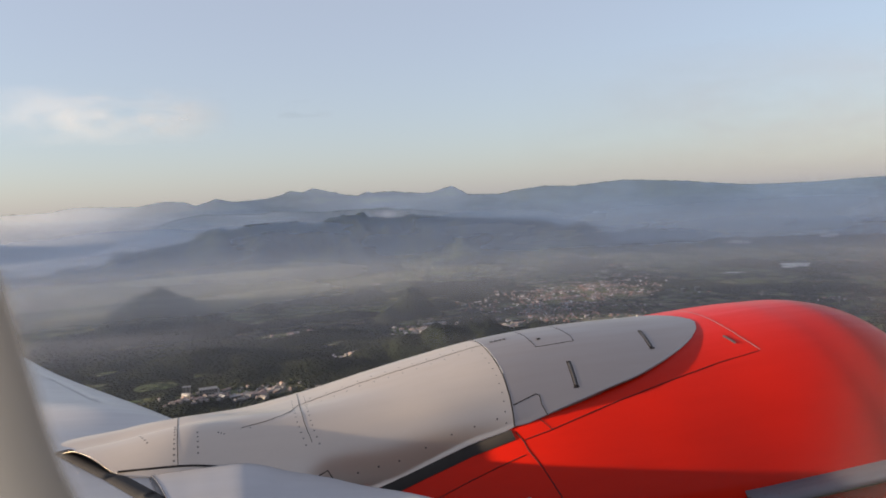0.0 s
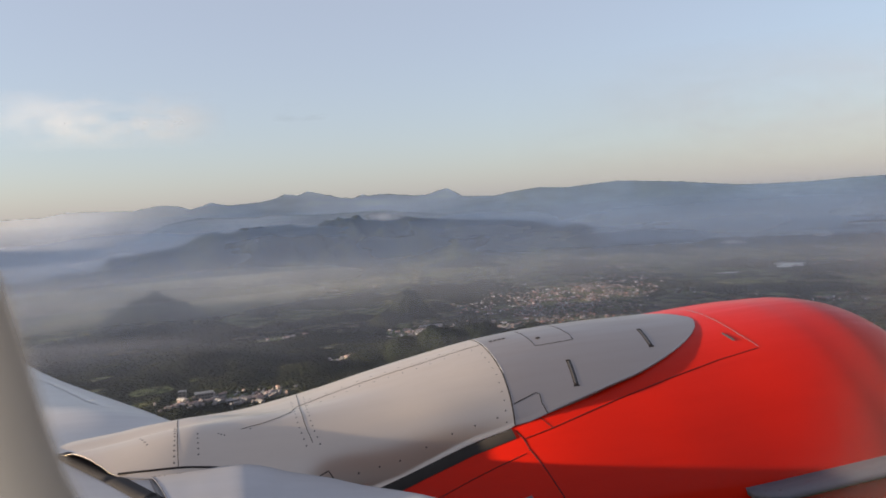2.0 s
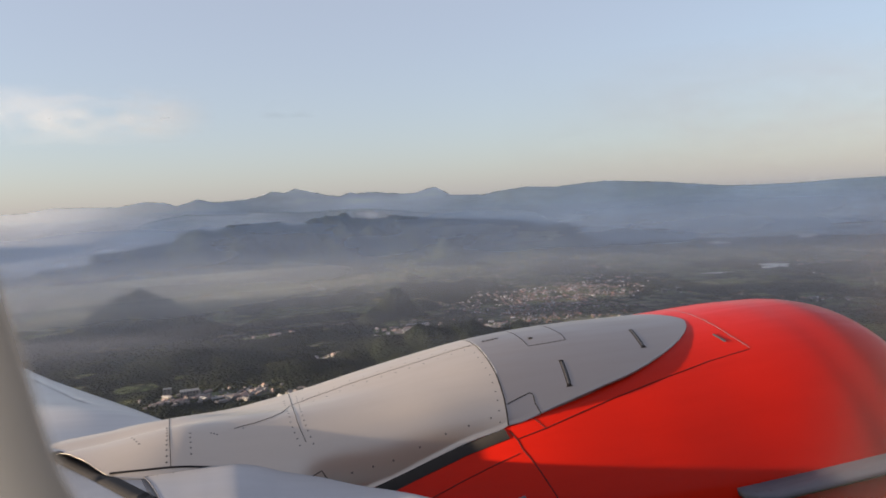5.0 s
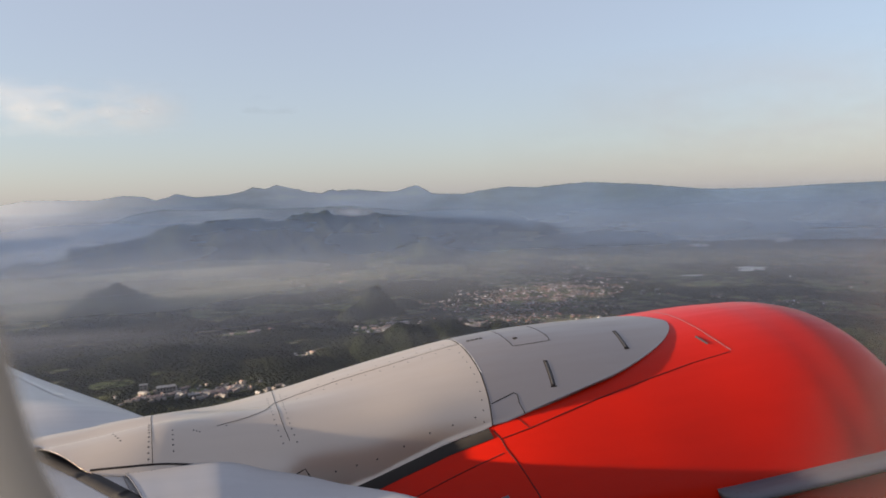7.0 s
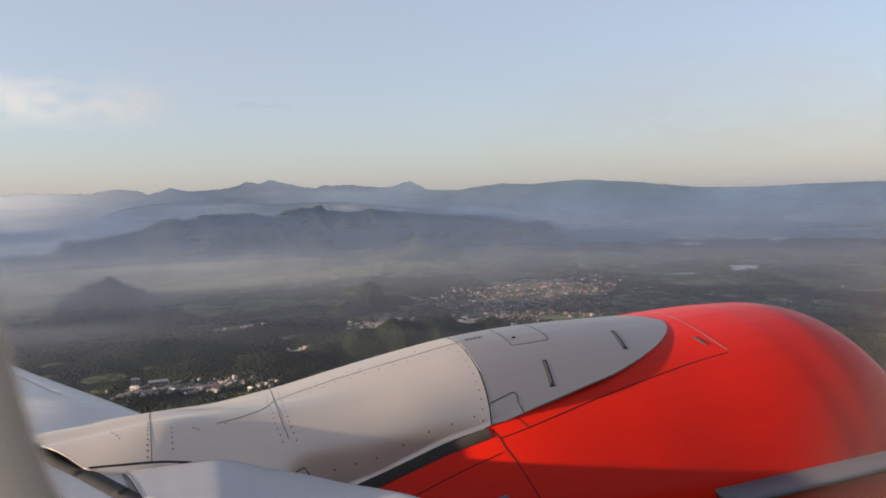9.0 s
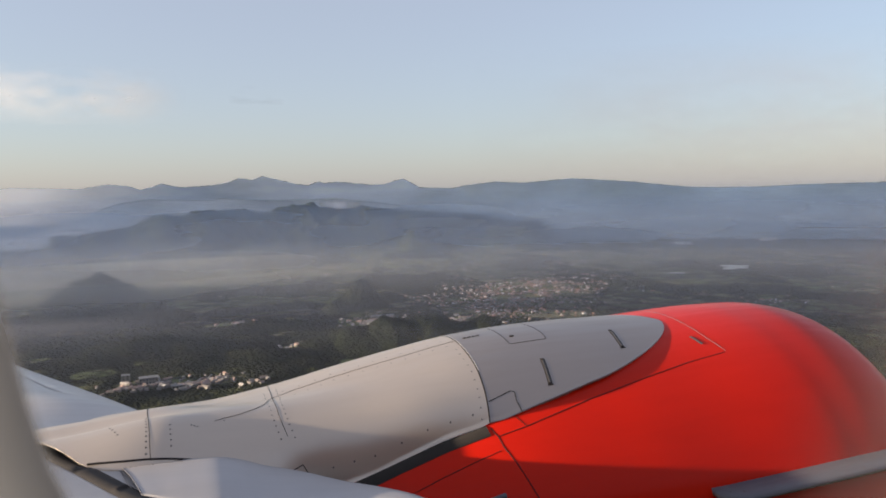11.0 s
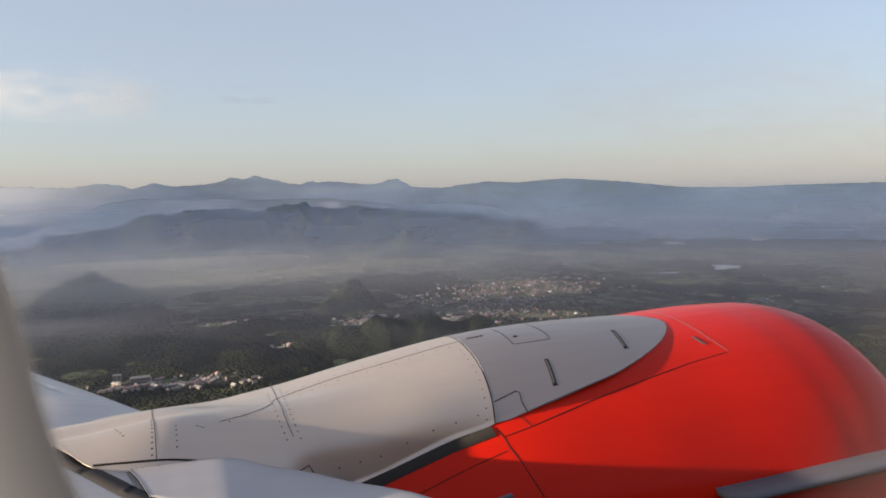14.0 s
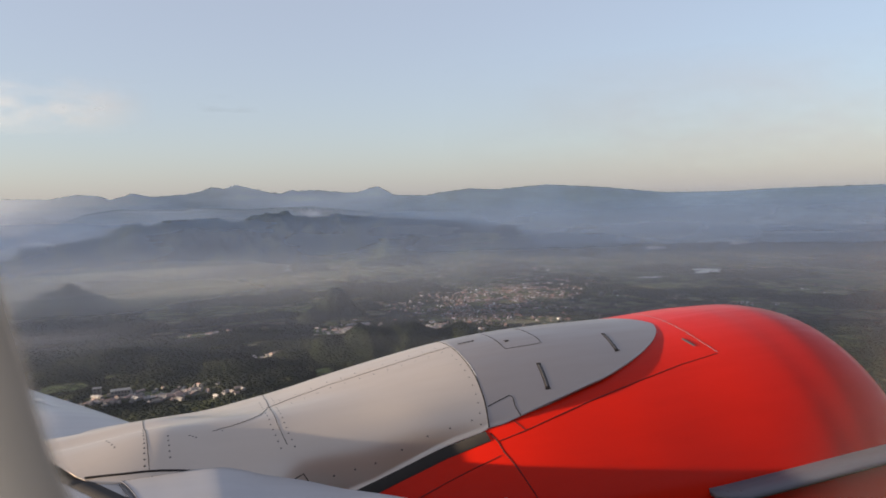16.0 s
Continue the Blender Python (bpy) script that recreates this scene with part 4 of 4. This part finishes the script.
def mist_material(name, thick, r0, r1, z0, z1, scale, tone, left=0.0, sunward_tone=None, sunlit=0.05, masked=False):
    """A see-through veil, its scattered light painted as tone. It thickens with the distance over the valley (r0 to r1)
    and thins upwards (z0 to z1).
    """
    n = Nodes(name)
    pos = n.add("NewGeometry").outputs["Position"]
    sep = n.add("SeparateXYZ")
    n.link(pos, sep.inputs[0])
    length = n.tree.nodes.new("ShaderNodeVectorMath")
    length.operation = "LENGTH"
    n.link(pos, length.inputs[0])
    m = n.add("Mapping")
    m.inputs["Scale"].default_value = (1, 1, 3.0)
    n.link(pos, m.inputs["Vector"])
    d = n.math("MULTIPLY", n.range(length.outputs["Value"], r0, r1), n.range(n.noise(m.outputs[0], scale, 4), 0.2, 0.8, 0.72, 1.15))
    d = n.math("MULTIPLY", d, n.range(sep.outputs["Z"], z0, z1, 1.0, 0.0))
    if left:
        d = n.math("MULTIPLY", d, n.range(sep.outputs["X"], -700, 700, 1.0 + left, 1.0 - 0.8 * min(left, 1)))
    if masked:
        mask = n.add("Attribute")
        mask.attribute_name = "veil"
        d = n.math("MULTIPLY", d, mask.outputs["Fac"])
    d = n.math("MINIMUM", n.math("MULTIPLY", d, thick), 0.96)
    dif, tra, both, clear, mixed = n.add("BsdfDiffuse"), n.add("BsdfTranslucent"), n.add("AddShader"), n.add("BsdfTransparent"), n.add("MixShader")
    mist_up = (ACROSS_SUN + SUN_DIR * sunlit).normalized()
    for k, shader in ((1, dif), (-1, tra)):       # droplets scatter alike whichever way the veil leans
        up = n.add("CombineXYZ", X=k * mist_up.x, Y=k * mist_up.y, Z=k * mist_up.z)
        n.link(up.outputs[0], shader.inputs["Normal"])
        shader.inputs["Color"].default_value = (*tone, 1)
        if sunward_tone:          # the sun's glow in the haze is painted in: a paler tone towards the sun's side
            n.link(n.mix(n.range(sep.outputs["X"], -700, 2500), sunward_tone, tone), shader.inputs["Color"])
    n.link(dif.outputs[0], both.inputs[0])
    n.link(tra.outputs[0], both.inputs[1])
    n.link(d, mixed.inputs[0])
    n.link(clear.outputs[0], mixed.inputs[1])
    n.link(both.outputs[0], mixed.inputs[2])
    n.link(mixed.outputs[0], n.out.inputs["Surface"])
    return n.mat


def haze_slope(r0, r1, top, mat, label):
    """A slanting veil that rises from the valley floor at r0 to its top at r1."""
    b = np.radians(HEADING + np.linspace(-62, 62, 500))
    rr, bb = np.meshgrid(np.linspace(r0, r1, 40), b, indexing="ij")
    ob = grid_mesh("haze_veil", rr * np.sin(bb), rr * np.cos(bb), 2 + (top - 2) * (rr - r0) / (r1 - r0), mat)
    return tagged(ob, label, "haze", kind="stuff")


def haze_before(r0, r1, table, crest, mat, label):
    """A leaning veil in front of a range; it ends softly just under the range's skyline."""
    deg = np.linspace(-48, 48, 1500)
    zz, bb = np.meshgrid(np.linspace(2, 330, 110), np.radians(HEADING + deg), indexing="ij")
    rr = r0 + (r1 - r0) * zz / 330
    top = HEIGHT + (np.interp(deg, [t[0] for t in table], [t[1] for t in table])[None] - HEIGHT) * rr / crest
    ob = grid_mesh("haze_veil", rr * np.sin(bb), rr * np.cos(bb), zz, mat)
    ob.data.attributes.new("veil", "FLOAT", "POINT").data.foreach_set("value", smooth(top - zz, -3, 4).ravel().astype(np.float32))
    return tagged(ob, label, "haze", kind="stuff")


# aerial haze painted by distance: each slanting sheet gets its own blue-grey tone
haze_slope(300, 1700, 215, mist_material("near_haze", 0.33, 480, 1000, 110, 205, 0.003, (0.27, 0.29, 0.34), sunlit=0.07), "thin see-through veil tinted blue-grey as haze over the near hills")
haze_slope(850, 2300, 215, mist_material("valley_haze", 0.30, 850, 1700, 130, 212, 0.0025, (0.32, 0.37, 0.46), sunlit=0.07), "see-through veil tinted blue-grey as haze over the valley floor")
haze_slope(1680, 2440, 230, mist_material("ridge_haze", 0.35, 1680, 1960, 150, 228, 0.002, (0.25, 0.365, 0.55), left=0.1, sunlit=0.035), "see-through veil tinted blue as haze in front of the middle ridge")
haze_slope(2450, 4150, 80, mist_material("plain_haze", 0.40, 2450, 3700, 40, 80, 0.002, (0.35, 0.425, 0.50), sunlit=0.05), "see-through veil tinted blue-grey as haze over the far plain")
# veils masked to each skyline; their pale blue paints the air's scattered light
haze_before(3080, 3540, SECOND_RANGE, 3900, mist_material("range_haze", 0.62, 2900, 3000, 335, 405, 0.002, (0.38, 0.48, 0.58), left=0.2, sunward_tone=(0.64, 0.66, 0.68), sunlit=0.06, masked=True), "see-through veil tinted pale blue as distance haze behind the middle ridge")
haze_before(3960, 4190, FAR_RANGE, 4600, mist_material("mountain_haze", 0.80, 3600, 3750, 900, 999, 0.002, (0.38, 0.49, 0.62), left=0.05, sunward_tone=(0.66, 0.69, 0.72), sunlit=0.07, masked=True), "see-through veil tinted pale blue as distance haze before the far mountains")
haze_slope(1230, 2330, 100, mist_material("valley_mist", 0.82, 1400, 1950, 8, 98, 0.0026, (0.66, 0.67, 0.65), left=0.9, sunlit=0.13), "low white morning mist lying in the valley")
haze_slope(1180, 1400, 128, mist_material("hill_mist", 0.32, 1190, 1290, 70, 125, 0.004, (0.46, 0.46, 0.45), left=0.95, sunlit=0.12), "thin mist round the lone hill")
haze_slope(1090, 1330, 34, mist_material("hollow_mist", 0.20, 1095, 1250, 12, 33, 0.006, (0.34, 0.35, 0.37), left=0.4, sunlit=0.08), "thin mist lying in the hollows between low hills")


# ---- clouds: faint veils low in the sky ----
def cloud_material(name, thick, scale, tone, low, high):
    n = Nodes(name)
    e = n.add("Attribute")
    e.attribute_name = "edge"
    v = n.coords(scale=(1, 1, 2.6))
    d = n.math("MULTIPLY", n.range(n.noise(v, scale, 4, 0.5), low, high), e.outputs["Fac"])
    dif, tra, both, clear, mixed = n.add("BsdfDiffuse"), n.add("BsdfTranslucent"), n.add("AddShader"), n.add("BsdfTransparent"), n.add("MixShader")
    dif.inputs["Color"].default_value = tra.inputs["Color"].default_value = (*tone, 1)
    for k, shader in ((1, dif), (-1, tra)):
        up = n.add("CombineXYZ", X=k * MIST_UP.x, Y=k * MIST_UP.y, Z=k * MIST_UP.z)
        n.link(up.outputs[0], shader.inputs["Normal"])
    n.link(dif.outputs[0], both.inputs[-2])
    n.link(tra.outputs[0], both.inputs[-1])
    n.link(n.math("MULTIPLY", d, thick), mixed.inputs[0])
    n.link(clear.outputs[0], mixed.inputs[1])
    n.link(both.outputs[0], mixed.inputs[2])
    n.link(mixed.outputs[0], n.out.inputs["Surface"])
    return n.mat


def cloud(name, bearing, wide, low, high, r, mat, label):
    """A thin curved veil; its density fades to nothing at the rim."""
    b = np.radians(HEADING + bearing + np.linspace(-wide, wide, 40))
    zz, bb = np.meshgrid(np.linspace(low, high, 20), b, indexing="ij")
    u, v = np.meshgrid(np.linspace(-1, 1, 20), np.linspace(-1, 1, 40), indexing="ij")
    ob = grid_mesh(name, r * np.sin(bb), r * np.cos(bb), zz, mat)
    ob.data.attributes.new("edge", "FLOAT", "POINT").data.foreach_set("value", (np.clip(1 - u * u, 0, 1) * np.clip(1 - v * v, 0, 1)).ravel().astype(np.float32))
    return tagged(ob, label, "cloud", kind="stuff")


WISP = cloud_material("thin_cloud", 0.42, 0.0026, (0.52, 0.50, 0.48), 0.32, 0.8)
cloud("cloud", -25.5, 8, 640, 1000, 4880, WISP, "faint white cumulus veil low in the sky")
cloud("cloud", -12.5, 2.2, 780, 900, 4880, WISP, "small faint white cloud puff")
cloud("cloud", 27, 24, 150, 1100, 4890, cloud_material("grey_cloud", 0.34, 0.0012, (0.30, 0.285, 0.31), 0.1, 0.8), "grey stratus band over the far mountains")
cloud("smoke", -6.6, 1.8, 146, 192, 2780, cloud_material("smoke", 0.95, 0.012, (0.40, 0.42, 0.45), 0.4, 0.7), "pale smoke drifting along the ridge top")
